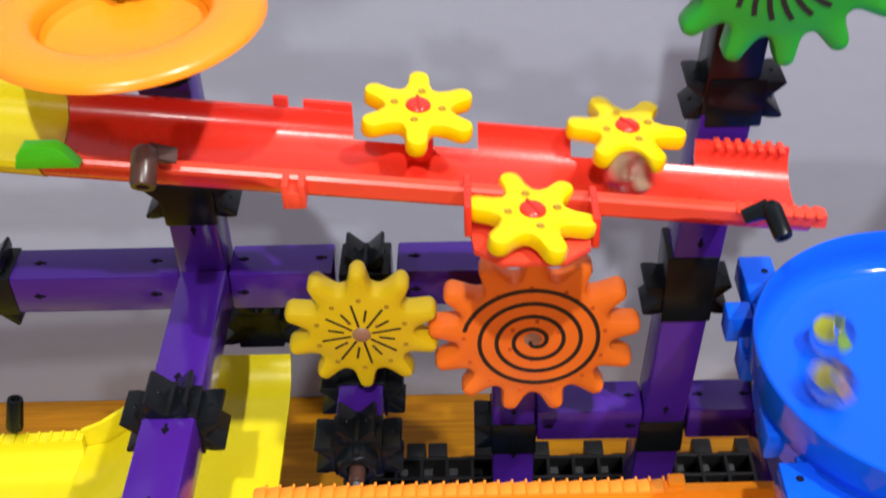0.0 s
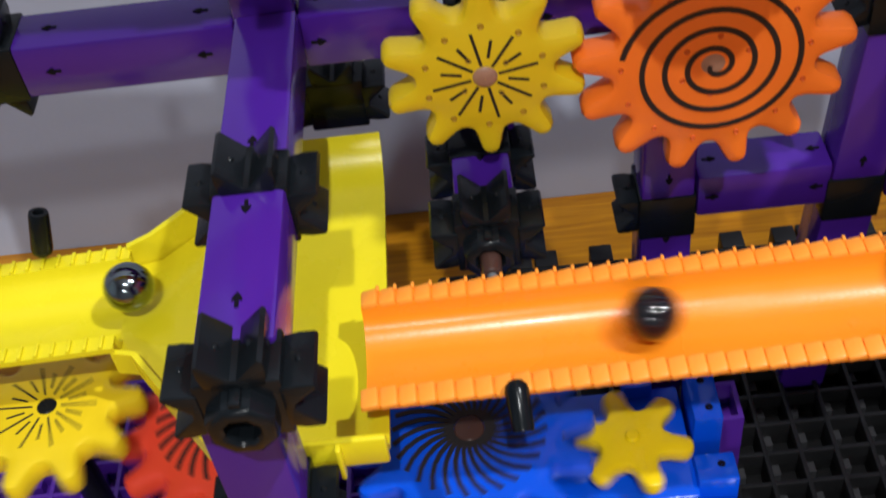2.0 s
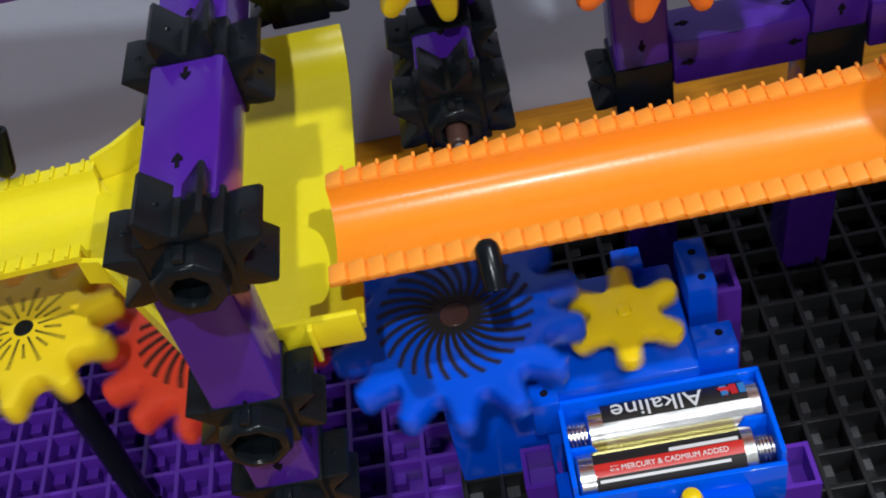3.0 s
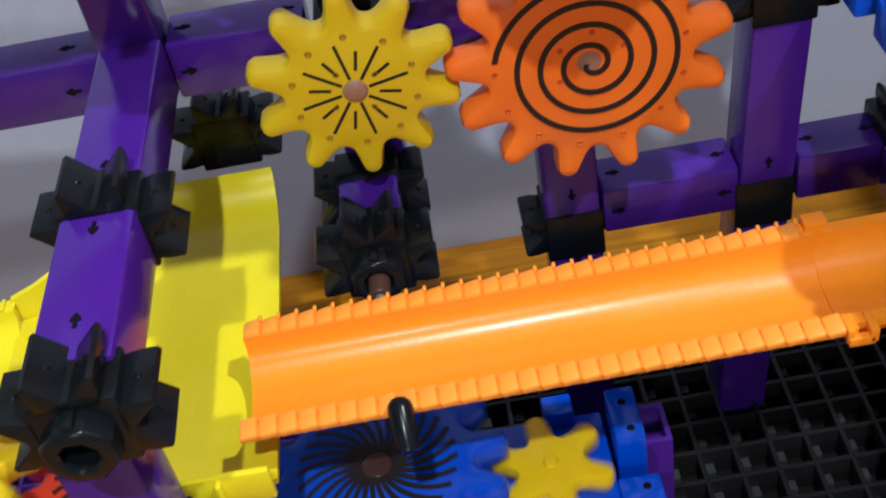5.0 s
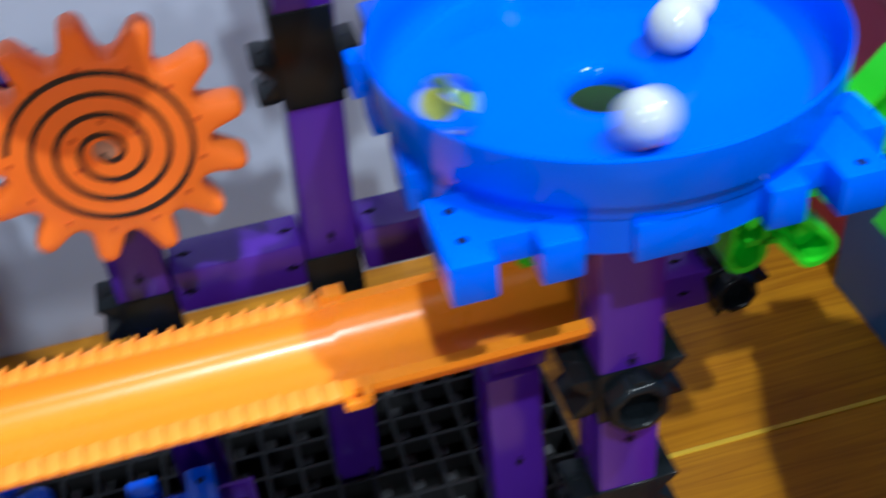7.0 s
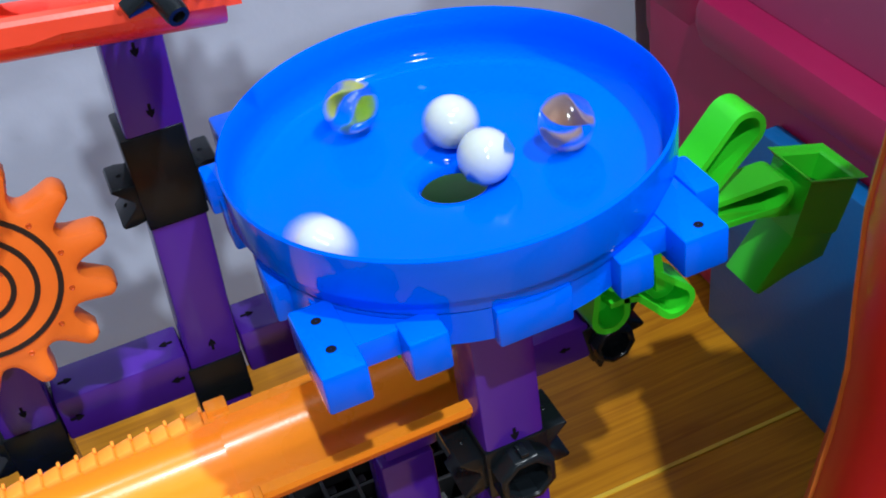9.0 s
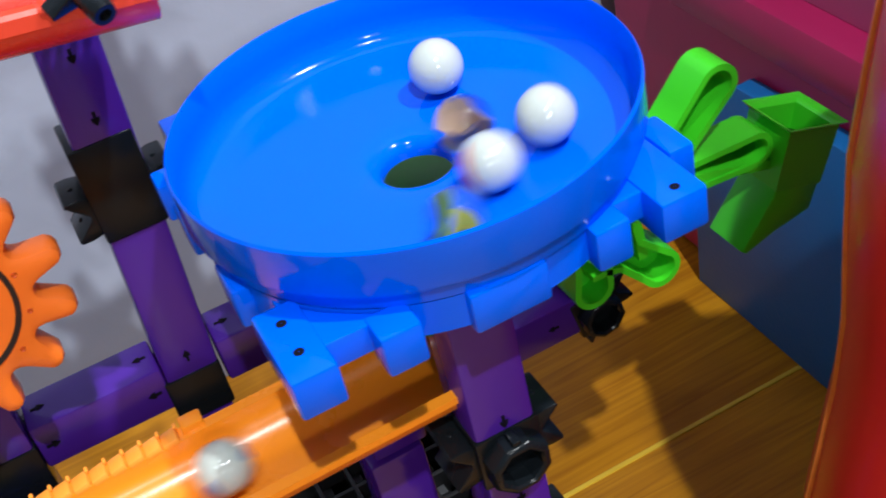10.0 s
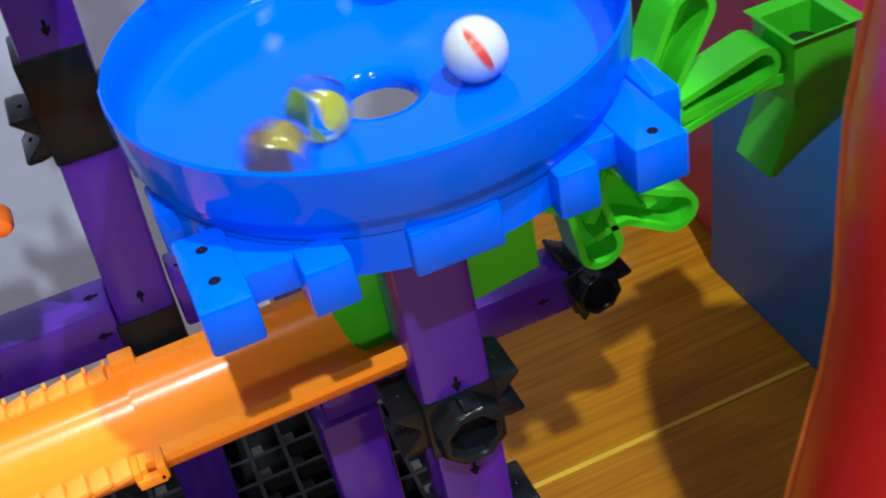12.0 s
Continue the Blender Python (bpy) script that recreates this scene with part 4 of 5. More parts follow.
for yy, x0, x1 in ((0.3140, 0.0416, 0.0468), (0.3003, 0.0890, 0.0936)):
    bm = bmesh.new()
    pts = [(x0 + (x1 - x0) * i / 60, yy + 0.0036 * math.cos(i * 0.5), 0.0530 + 0.0036 * math.sin(i * 0.5)) for i in range(61)]
    add_strip(bm, pts, 0.0006, 0.0006, Vector((1, 0, 0)))
    part("spring", bm, STEEL, motor, "steel contact spring")


def text_mesh(word, size, mat, name):
    cu = bpy.data.curves.new(name, "FONT")
    cu.body, cu.size, cu.extrude = word, size, 0.00008
    cu.align_x, cu.align_y = "CENTER", "CENTER"
    tmp = bpy.data.objects.new(name, cu)
    scene.collection.objects.link(tmp)
    dg = bpy.context.evaluated_depsgraph_get()
    me = bpy.data.meshes.new_from_object(tmp.evaluated_get(dg))
    bpy.data.objects.remove(tmp)
    me.materials.clear()
    me.materials.append(mat)
    return me


def battery(place, turn, label, band, word, bars):
    ob = thing("battery", Matrix.Translation(place) @ pose(0, 0, 0, turn, 0, 0), label, "battery", "batteries in the tray")
    R, L = 0.0068, 0.0470
    bm = bmesh.new()
    add_lathe(bm, [(0.0062, -L / 2), (R, -L / 2 + 0.0006), (R, -L / 2 + 0.0045)], 32, pose(0, 0, 0, 0, 90, 0))
    bm.faces.new([v for v in bm.verts][:32])
    part("end_cap", bm, STEEL, ob, "bare steel end")
    bm = bmesh.new()
    add_lathe(bm, [(R, L / 2 - 0.0035), (R, L / 2 - 0.0006), (0.0058, L / 2), (0.0028, L / 2 + 0.0001), (0.0027, L / 2 + 0.0015), (0.0001, L / 2 + 0.0016)], 32, pose(0, 0, 0, 0, 90, 0))
    part("tip", bm, STEEL, ob, "steel tip")
    for a0, a1, mat in band:
        bm = bmesh.new()
        n = max(3, int((a1 - a0) / 10))
        g0 = [[bm.verts.new((x, R * math.cos(radians(a0 + (a1 - a0) * i / n)), R * math.sin(radians(a0 + (a1 - a0) * i / n)))) for x in (-L / 2 + 0.0045, L / 2 - 0.0035)] for i in range(n + 1)]
        for a, b in zip(g0, g0[1:]):
            bm.faces.new((a[0], a[1], b[1], b[0]))
        part("sleeve", bm, mat, ob)
    if word:
        part("lettering", text_mesh(word, 0.0078, LABEL_WHITE, "lettering"), None, ob, "white lettering", Matrix.Rotation(radians(-10), 4, "X") @ pose(-0.004, 0, R + 0.0001, 0, 0, 180))
        mark = add_prism(bmesh.new(), [(-0.002, -0.0016), (0.002, -0.0016), (0, 0.0018)], 0, 0.0002)
        part("mark", mark, LABEL_RED, ob, at=Matrix.Rotation(radians(-10), 4, "X") @ pose(0.0145, 0, R + 0.0001, 0, 0, 180))
        for x, mat in ((0.0132, LABEL_BLUE), (0.0158, LABEL_RED), (0.0180, LABEL_BLUE)):
            part("print_bar", box(x - 0.0009, x + 0.0009, -0.0018, 0.0018, -0.0001, 0.0002), mat, ob, at=Matrix.Rotation(radians(-14), 4, "X") @ pose(0.001, 0, R + 0.0001))
    for x, ang, length, h, mat in bars:
        part("print_bar", box(x - length / 2, x + length / 2, -h / 2, h / 2, -0.0001, 0.0002), mat, ob, at=Matrix.Rotation(radians(ang), 4, "X") @ pose(0, 0, R))
    return ob


battery((0.0703, 0.3138, 0.0532), 0, "alkaline battery with a black and silver sleeve in the blue tray", ((-70, 106, INK), (106, 168, SILVER), (168, 290, LABEL_GOLD)), "Alkaline", ())
cell = battery((0.0655, 0.3003, 0.0525), 0, "alkaline battery with a black and red sleeve in the blue tray", ((62, 92, INK), (92, 122, LABEL_RED), (122, 290, INK), (290, 422, LABEL_GOLD)), "", ((0.010, -4, 0.018, 0.0010, LABEL_WHITE), (-0.001, 42, 0.034, 0.0008, LABEL_WHITE), (-0.016, 12, 0.006, 0.0014, LABEL_RED)))
part("lettering", text_mesh("0% MERCURY & CADMIUM ADDED", 0.0020, LABEL_WHITE, "lettering"), None, cell, "small white lettering", Matrix.Rotation(radians(18), 4, "X") @ pose(0.0005, 0, 0.0069))

BLUE_WHEEL = g = gear("blue_gear", pose(0.0180, 0.3335, 0.0860), 14, 0.0250, 0.0345, 0.0075, BLUE_GEAR, "blue plastic gear with dark curved slots on motor box", start=radians(8))
for k in range(28):
    pts = []
    for i in range(6):
        r = 0.0042 + 0.0168 * i / 5
        a = radians(360 * k / 28 + 26 * (i / 5) ** 1.3)
        pts.append((r * math.cos(a), r * math.sin(a), 0.0037))
    part("slot", add_strip(bmesh.new(), pts, 0.0008, 0.0013, Vector((0, 0, 1))), INK, g)
part("axle_pin", add_lathe(bmesh.new(), [(0.0001, 0.0006), (0.0038, 0.0005), (0.0044, -0.0002)], 20), AXLE, g, "dark axle pin", pose(0, 0, 0.0037))
part("axle", add_tube(bmesh.new(), (0, 0, -0.02), (0, 0, -0.003), 0.004), BLACK, g)
st4 = star(pose(0.0625, 0.3345, 0.0745), "yellow plastic six-armed star wheel on the blue motor box", 92, pin=False)
part("axle", add_tube(bmesh.new(), (0, 0, -0.0115), (0, 0, -0.002), 0.0035), BLUE_GEAR, st4)

YELLOW_WHEEL = g = gear("small_yellow_gear", pose(-0.0958, 0.3446, 0.1000), 10, 0.0174, 0.0264, 0.0075, YELLOW_GEAR, "yellow plastic ten-finger gear lying flat under the chute", start=radians(12))
bar_slots(g, 20, 0.00375, (0.0140, 0.0110), (0.0040, 0.0060), 5)
part("axle_pin", add_lathe(bmesh.new(), [(0.0001, 0.0006), (0.0024, 0.0005), (0.0030, -0.0002)], 20), BLACK, g, "dark axle pin", pose(0, 0, 0.0037))
part("axle", add_tube(bmesh.new(), (0, 0, -0.0975), (0, 0, -0.003), 0.004), BLACK, g)
RED_WHEEL = g = gear("red_gear", pose(-0.0488, 0.3475, 0.0840), 14, 0.0250, 0.0345, 0.0075, RED_PALE, "red plastic gear with fingers and dark slots lying flat", start=radians(4))
for k in range(28):
    pts = [((0.009 + 0.0125 * i / 5) * math.cos(radians(20 * i / 5)), (0.009 + 0.0125 * i / 5) * math.sin(radians(20 * i / 5)), 0.0037) for i in range(6)]
    part("slot", add_strip(bmesh.new(), pts, 0.0008, 0.0012, Vector((0, 0, 1))), INK, g, at=pose(0, 0, 0, 0, 0, 360 * k / 28))
part("axle", add_tube(bmesh.new(), (0, 0, -0.0815), (0, 0, -0.003), 0.004), BLACK, g)

# ---- furniture beside the table ----
case = thing("toy_case", pose(0, 0, 0), "magenta and pink moulded plastic case standing by the wall", "toy case")
part("side", box(0.3450, 0.62, 0.05, 0.5000, 0.0, 0.1270, 0.006), MAGENTA, case)
part("rim", box(0.3400, 0.62, 0.05, 0.4600, 0.1180, 0.1400, 0.008), MAGENTA, case)
part("upper", box(0.3520, 0.62, 0.05, 0.4950, 0.1350, 0.4200, 0.006), PINK, case, "pale pink upper panel")
part("corner_post", box(0.3450, 0.375, 0.4600, 0.5020, 0.1, 0.4200, 0.006), MAGENTA, case)
part("panel", add_prism(bmesh.new(), [(0.2900, 0.0), (0.4370, 0.0), (0.4340, 0.0800), (0.4080, 0.1080), (0.36, 0.1100), (0.2900, 0.1100)], 0, 0.0085, 0.001, Matrix.Translation((0.3360, 0, 0)) @ Matrix(((0, 0, 1, 0), (1, 0, 0, 0), (0, 1, 0, 0), (0, 0, 0, 1)))), BLUE_PANEL, case, "dull blue lower panel")

# red moulded leg in front of the panel
chair = thing("red_chair", pose(0.2870, 0.2460, 0), "glossy red moulded plastic chair beside the marble run", "chair")
leg = bmesh.new()
prev = None
for z, r in ((0.0, 0.050), (0.03, 0.0485), (0.06, 0.0465), (0.09, 0.0435), (0.115, 0.0395), (0.135, 0.0368), (0.155, 0.0360), (0.175, 0.0370), (0.195, 0.0372), (0.215, 0.0345), (0.235, 0.0310), (0.248, 0.0240), (0.252, 0.0140)):
    ring_ = [leg.verts.new((r * math.cos(2 * math.pi * i / 48) + 0.0015 * math.sin(z * 40), r * math.sin(2 * math.pi * i / 48), z)) for i in range(48)]
    if prev:
        for i in range(48):
            j = (i + 1) % 48
            leg.faces.new((prev[i], prev[j], ring_[j], ring_[i]))
    else:
        leg.faces.new(ring_)
    prev = ring_
leg.faces.new(prev)
part("leg", leg, RED_CHAIR, chair)
flash = bmesh.new()
rows = []
for i in range(41):
    z = 0.004 + 0.240 * i / 40
    r = 0.0002 + np.interp(z, (0.0, 0.03, 0.06, 0.09, 0.115, 0.135, 0.155, 0.175, 0.195, 0.215, 0.235, 0.248), (0.050, 0.0485, 0.0465, 0.0435, 0.0395, 0.0368, 0.0360, 0.0370, 0.0372, 0.0345, 0.0310, 0.0240))
    wide = 0.6 + 1.3 * abs(math.sin(i * 1.7) * math.sin(i * 0.43))
    rows.append([flash.verts.new(((r + d) * math.cos(radians(146 + a)) + 0.0015 * math.sin(z * 40), (r + d) * math.sin(radians(146 + a)), z)) for a, d in ((-wide, -0.0006), (-wide * 0.5, 0.0006), (wide * 0.5, 0.0006), (wide, -0.0006))])
for a, b in zip(rows, rows[1:]):
    for i in range(3):
        flash.faces.new((a[i], a[i + 1], b[i + 1], b[i]))
part("mould_seam", flash, SEAM_RED, chair, "worn yellowish mould seam")

part("rim", add_lathe(bmesh.new(), [(0.0500, 0.0), (0.0512, 0.0010), (0.0512, 0.0040), (0.0490, 0.0055), (0.0470, 0.0040), (0.0470, 0.0)], 48, closed=True), RED_CHAIR, chair)

# ---- marbles ----
MR = 0.0066


def marble(label, mat, swirls=(), group="marbles"):
    ob = thing("marble", pose(0, 0, 0), label, "marble", group)
    part("ball", add_lathe(bmesh.new(), [(max(0.00005, MR * math.sin(math.pi * i / 20)), -MR * math.cos(math.pi * i / 20)) for i in range(21)], 32), mat, ob)
    for k, smat in enumerate(swirls):
        bm = bmesh.new()
        pts = []
        for i in range(13):
            u = i / 12 - 0.5
            a = radians(70 * u + 130 * k)
            if mat is WHITE_MARBLE:
                v = Vector((math.cos(a * 0.6 + k), math.sin(u * 2.2), math.sin(a * 0.6 + k))).normalized() * (MR + 0.00002)
            else:
                v = Vector((0.0024 * math.cos(a), 0.0098 * u, 0.0024 * math.sin(a)))
            pts.append(v)
        rings2 = []
        for i, p in enumerate(pts):
            t = (pts[min(12, i + 1)] - pts[max(0, i - 1)]).normalized()
            nn = p.normalized() if mat is WHITE_MARBLE else Vector((math.sin(i * 0.2 + k), 0, math.cos(i * 0.2 + k)))
            s = t.cross(nn).normalized()
            w = ((0.0019 if smat is SWIRL_BLUE else 0.0008) if mat is WHITE_MARBLE else 0.0026) * (1 - (2 * (i / 12) - 1) ** 2) + 0.0002
            rings2.append([bm.verts.new(p + s * w * q + nn * h) for q, h in ((-1, -0.0003), (1, -0.0003), (1, 0.0), (-1, 0.0))])
        for a, b in zip(rings2, rings2[1:]):
            for i in range(4):
                j = (i + 1) % 4
                bm.faces.new((a[i], a[j], b[j], b[i]))
        part("swirl", bm, smat, ob, "coloured swirl")
    return ob


M = {
    "green_swirl": marble("clear glass marble with a green and yellow swirl", CLEAR, (SWIRL_GREEN, SWIRL_YELLOW)),
    "white_a": marble("white glass marble with an orange streak", WHITE_MARBLE, (SWIRL_RED,)),
    "white_b": marble("white glass marble with a blue patch", WHITE_MARBLE, (SWIRL_BLUE, SWIRL_BLUE)),
    "white_c": marble("plain white glass marble", WHITE_MARBLE),
    "white_d": marble("plain white glass marble", WHITE_MARBLE),
    "white_e": marble("plain white glass marble", WHITE_MARBLE),
    "clear_red": marble("clear glass marble with a faint beige swirl", CLEAR, (SWIRL_PINK, SWIRL_PINK)),
    "clear_grey": marble("smoky clear glass marble with a yellow swirl", SMOKY, (SWIRL_PINK, SWIRL_YELLOW)),
    "black": marble("glossy black glass marble", BLACK_MARBLE),
    "dark": marble("glossy dark glass marble", BLACK_MARBLE),
    "grey": marble("dark grey shiny metallic marble", DARK_STEEL),
    "purple": marble("purplish clear glass marble", BROWN_GLASS),
    "clear_b": marble("brownish clear glass marble", BROWN_GLASS),
    "dark_b": marble("dark brown glass marble", DARK_GLASS, ()),
}

# ---- things that move ----


def orbit(t0, t1, p0, p1, laps):
    """Rows round the bowl, clockwise, from p0 to p1."""
    c = Vector((BX, BY))
    a, b = Vector(p0[:2]) - c, Vector(p1[:2]) - c
    a0, a1 = math.atan2(a.y, a.x), math.atan2(b.y, b.x)
    while a1 >= a0:
        a1 -= 2 * math.pi
    a1 -= 2 * math.pi * laps
    n = max(2, int((t1 - t0) / 0.12))
    rows = []
    for i in range(1, n):
        u = i / n
        q = a0 + (a1 - a0) * u
        r = a.length + (b.length - a.length) * u
        rows.append((t0 + (t1 - t0) * u, c.x + r * math.cos(q), c.y + r * math.sin(q), 0.1915 + 0.004 * min(1, r / 0.04) ** 2))
    return rows


def run_red(t0, t1, x0, x1):
    """Rows down the upper track."""
    return [(t0 + (t1 - t0) * u, x0 + (x1 - x0) * u ** 1.4, 0.362 + red_y(x0 + (x1 - x0) * u ** 1.4), red_z(x0 + (x1 - x0) * u ** 1.4) - 0.0030) for u in (0, 0.25, 0.5, 0.75, 1)]


def roll(ob, rows, end=None):
    """Key a marble along rows of (t, x, y, z), tumbling on the way; end: its last turn."""
    turn = Matrix.Identity(3)
    out, last = [], None
    for t, x, y, z in rows:
        p = Vector((x, y, z))
        if last is not None:
            d = p - last
            if d.length > 1e-5:
                axis = Vector((0, 0, 1)).cross(d)
                if axis.length > 1e-6:
                    turn = Matrix.Rotation(min(1.15, d.length / MR), 3, axis.normalized()) @ turn
        last = p
        out.append((t, p, turn.copy()))
    first = turn.inverted() @ end if end is not None else Matrix.Identity(3)
    walk(ob, [(t, Matrix.Translation(p) @ (q @ first).to_4x4()) for t, p, q in out])


def motions():

    sw = [(0, 0.1728, 0.3518, 0.1936), (0.1, 0.1784, 0.3639, 0.1943), (6.8, 0.1886, 0.3067, 0.1938), (6.9, 0.1711, 0.3147, 0.1943), (7, 0.1609, 0.3295, 0.1949), (7.1, 0.1559, 0.3415, 0.1955), (7.2, 0.1605, 0.3558, 0.1955), (7.3, 0.1715, 0.3687, 0.1955), (7.4, 0.1838, 0.3753, 0.1955), (7.5, 0.2005, 0.3773, 0.1955), (7.6, 0.2106, 0.3752, 0.1955), (7.7, 0.2194, 0.3709, 0.1955), (9.3, 0.2217, 0.3544, 0.1939), (9.4, 0.2340, 0.3442, 0.1951), (9.5, 0.2372, 0.3307, 0.1955), (9.6, 0.2353, 0.3200, 0.1955), (9.7, 0.2286, 0.3090, 0.1955), (9.8, 0.2190, 0.3011, 0.1955), (9.9, 0.2059, 0.2996, 0.1950), (10, 0.1917, 0.3003, 0.1948), (10.1, 0.1792, 0.3106, 0.1939), (10.2, 0.1673, 0.3189, 0.1944), (10.3, 0.1618, 0.3331, 0.1946), (10.4, 0.1647, 0.3516, 0.1947), (10.5, 0.1750, 0.3645, 0.1947), (10.6, 0.1855, 0.3712, 0.1949), (10.7, 0.1971, 0.3626, 0.1933), (10.8, 0.2085, 0.3403, 0.1919), (10.9, 0.2099, 0.3207, 0.1925), (11, 0.2025, 0.3108, 0.1932), (11.1, 0.1931, 0.3092, 0.1933), (11.2, 0.1862, 0.3171, 0.1927), (11.3, 0.1821, 0.3310, 0.1921), (11.4, 0.1922, 0.3484, 0.1919), (11.5, 0.2068, 0.3515, 0.1923), (11.6, 0.2139, 0.3428, 0.1923), (11.7, 0.2138, 0.3313, 0.1923), (11.8, 0.2046, 0.3249, 0.1920), (11.9, 0.1928, 0.3224, 0.1920), (12, 0.1837, 0.3273, 0.1921)]
    roll(M['green_swirl'], sw[:2] + orbit(0.1, 6.8, sw[1][1:], sw[2][1:], 5) + sw[2:12] + orbit(7.7, 9.3, sw[11][1:], sw[12][1:], 1) + sw[12:])
    wa = [(6.9, 0.2110, 0.3143, 0.1932), (7, 0.1980, 0.3120, 0.1929), (7.1, 0.1770, 0.3252, 0.1928), (7.2, 0.1706, 0.3493, 0.1937), (7.3, 0.1775, 0.3699, 0.1953), (7.4, 0.1938, 0.3774, 0.1955), (7.5, 0.2122, 0.3746, 0.1955), (7.6, 0.2213, 0.3697, 0.1955), (7.7, 0.2285, 0.3630, 0.1955), (9.3, 0.2088, 0.3758, 0.1955), (9.4, 0.2245, 0.3671, 0.1955), (9.5, 0.2355, 0.3516, 0.1955), (9.6, 0.2384, 0.3390, 0.1955), (9.7, 0.2368, 0.3263, 0.1955), (9.8, 0.2314, 0.3184, 0.1952), (9.9, 0.2228, 0.3157, 0.1942), (10, 0.2069, 0.3152, 0.1928), (10.1, 0.1863, 0.3229, 0.1922), (10.2, 0.1758, 0.3439, 0.1928), (10.3, 0.1757, 0.3639, 0.1946), (10.4, 0.1847, 0.3756, 0.1955), (10.5, 0.1962, 0.3775, 0.1955), (10.6, 0.2072, 0.3762, 0.1955), (10.7, 0.2210, 0.3698, 0.1955), (10.8, 0.2312, 0.3594, 0.1955), (10.9, 0.2346, 0.3465, 0.1953), (11, 0.2340, 0.3374, 0.1949), (11.1, 0.2371, 0.3325, 0.1955), (11.2, 0.2324, 0.3246, 0.1950), (11.3, 0.2213, 0.3184, 0.1938), (11.4, 0.2042, 0.3172, 0.1925), (11.5, 0.1851, 0.3293, 0.1920), (11.6, 0.1864, 0.3452, 0.1920), (11.7, 0.2010, 0.3508, 0.1921), (11.8, 0.2157, 0.3483, 0.1928), (11.9, 0.2203, 0.3384, 0.1929), (12, 0.2169, 0.3273, 0.1927)]
    k = [r[0] for r in wa].index(7.7)
    mid = orbit(7.7, 9.3, wa[k][1:], wa[k + 1][1:], 1) + wa[k + 1:]
    roll(M['white_a'], [(0, -0.12, 0.362, red_z(-0.12) - 0.003)] + run_red(4.6, 5.6, -0.12, 0.1580) + orbit(5.6, wa[0][0], (0.2000, 0.3760), wa[0][1:], 0) + wa[:k + 1] + mid, Matrix(((-0.18, 0.0, -0.98), (-0.88, 0.44, 0.16), (0.44, 0.90, -0.08))))
    wa = [(7, 0.2186, 0.3445, 0.1928), (7.1, 0.2121, 0.3324, 0.1921), (7.2, 0.2004, 0.3209, 0.1921), (7.3, 0.1847, 0.3214, 0.1924), (7.4, 0.1760, 0.3374, 0.1926), (7.5, 0.1812, 0.3550, 0.1930), (7.6, 0.1884, 0.3642, 0.1937), (7.7, 0.2015, 0.3617, 0.1932), (9.3, 0.2073, 0.3301, 0.1919), (9.4, 0.2051, 0.3171, 0.1926), (9.5, 0.1959, 0.3103, 0.1932), (9.6, 0.1881, 0.3161, 0.1927), (9.7, 0.1818, 0.3267, 0.1923), (9.8, 0.1895, 0.3454, 0.1919), (9.9, 0.2048, 0.3564, 0.1927), (10, 0.2151, 0.3568, 0.1934), (10.1, 0.2168, 0.3449, 0.1927), (10.2, 0.2107, 0.3315, 0.1920), (10.3, 0.1948, 0.3204, 0.1921), (10.4, 0.1855, 0.3330, 0.1919), (10.5, 0.1940, 0.3470, 0.1918), (10.6, 0.2043, 0.3467, 0.1919), (10.7, 0.2048, 0.3299, 0.1917), (10.8, 0.1924, 0.3285, 0.1917), (10.9, 0.1895, 0.3410, 0.1917), (11, 0.1991, 0.3434, 0.1916), (11.1, 0.2044, 0.3301, 0.1917), (11.2, 0.1928, 0.3260, 0.1918), (11.3, 0.1913, 0.3420, 0.1917), (11.4, 0.2046, 0.3421, 0.1917), (11.5, 0.2100, 0.3324, 0.1920), (11.6, 0.1987, 0.3236, 0.1919), (11.7, 0.1892, 0.3352, 0.1917), (11.8, 0.1968, 0.3314, 0.1916)]
    k = [r[0] for r in wa].index(7.7)
    mid = orbit(7.7, 9.3, wa[k][1:], wa[k + 1][1:], 1) + wa[k + 1:]
    roll(M['white_c'], [(0, -0.135, 0.362, red_z(-0.135) - 0.003)] + run_red(5.0, 6.0, -0.135, 0.1580) + orbit(6.0, wa[0][0], (0.2000, 0.3760), wa[0][1:], 0) + wa[:k + 1] + mid + [(11.9, 0.1965, 0.3345, 0.1780), (12.0, 0.1960, 0.3350, 0.1600)])
    wa = [(7.1, 0.2255, 0.3478, 0.1939), (7.2, 0.2264, 0.3404, 0.1937), (7.3, 0.2258, 0.3335, 0.1936), (7.4, 0.2190, 0.3243, 0.1931), (7.5, 0.2080, 0.3213, 0.1923), (7.6, 0.1850, 0.3309, 0.1919), (7.7, 0.1766, 0.3564, 0.1936), (9.3, 0.1940, 0.3342, 0.1915), (9.8, 0.1743, 0.3283, 0.1395), (9.9, 0.1543, 0.3209, 0.1395), (10, 0.1324, 0.3241, 0.1395)]
    k = [r[0] for r in wa].index(7.7)
    mid = orbit(7.7, 9.3, wa[k][1:], wa[k + 1][1:], 1) + [wa[k + 1]] + [(9.4, 0.1960, 0.3350, 0.1800), (9.5, 0.1940, 0.3340, 0.1620), (9.65, 0.1860, 0.3300, 0.1480)] + wa[k + 2:]
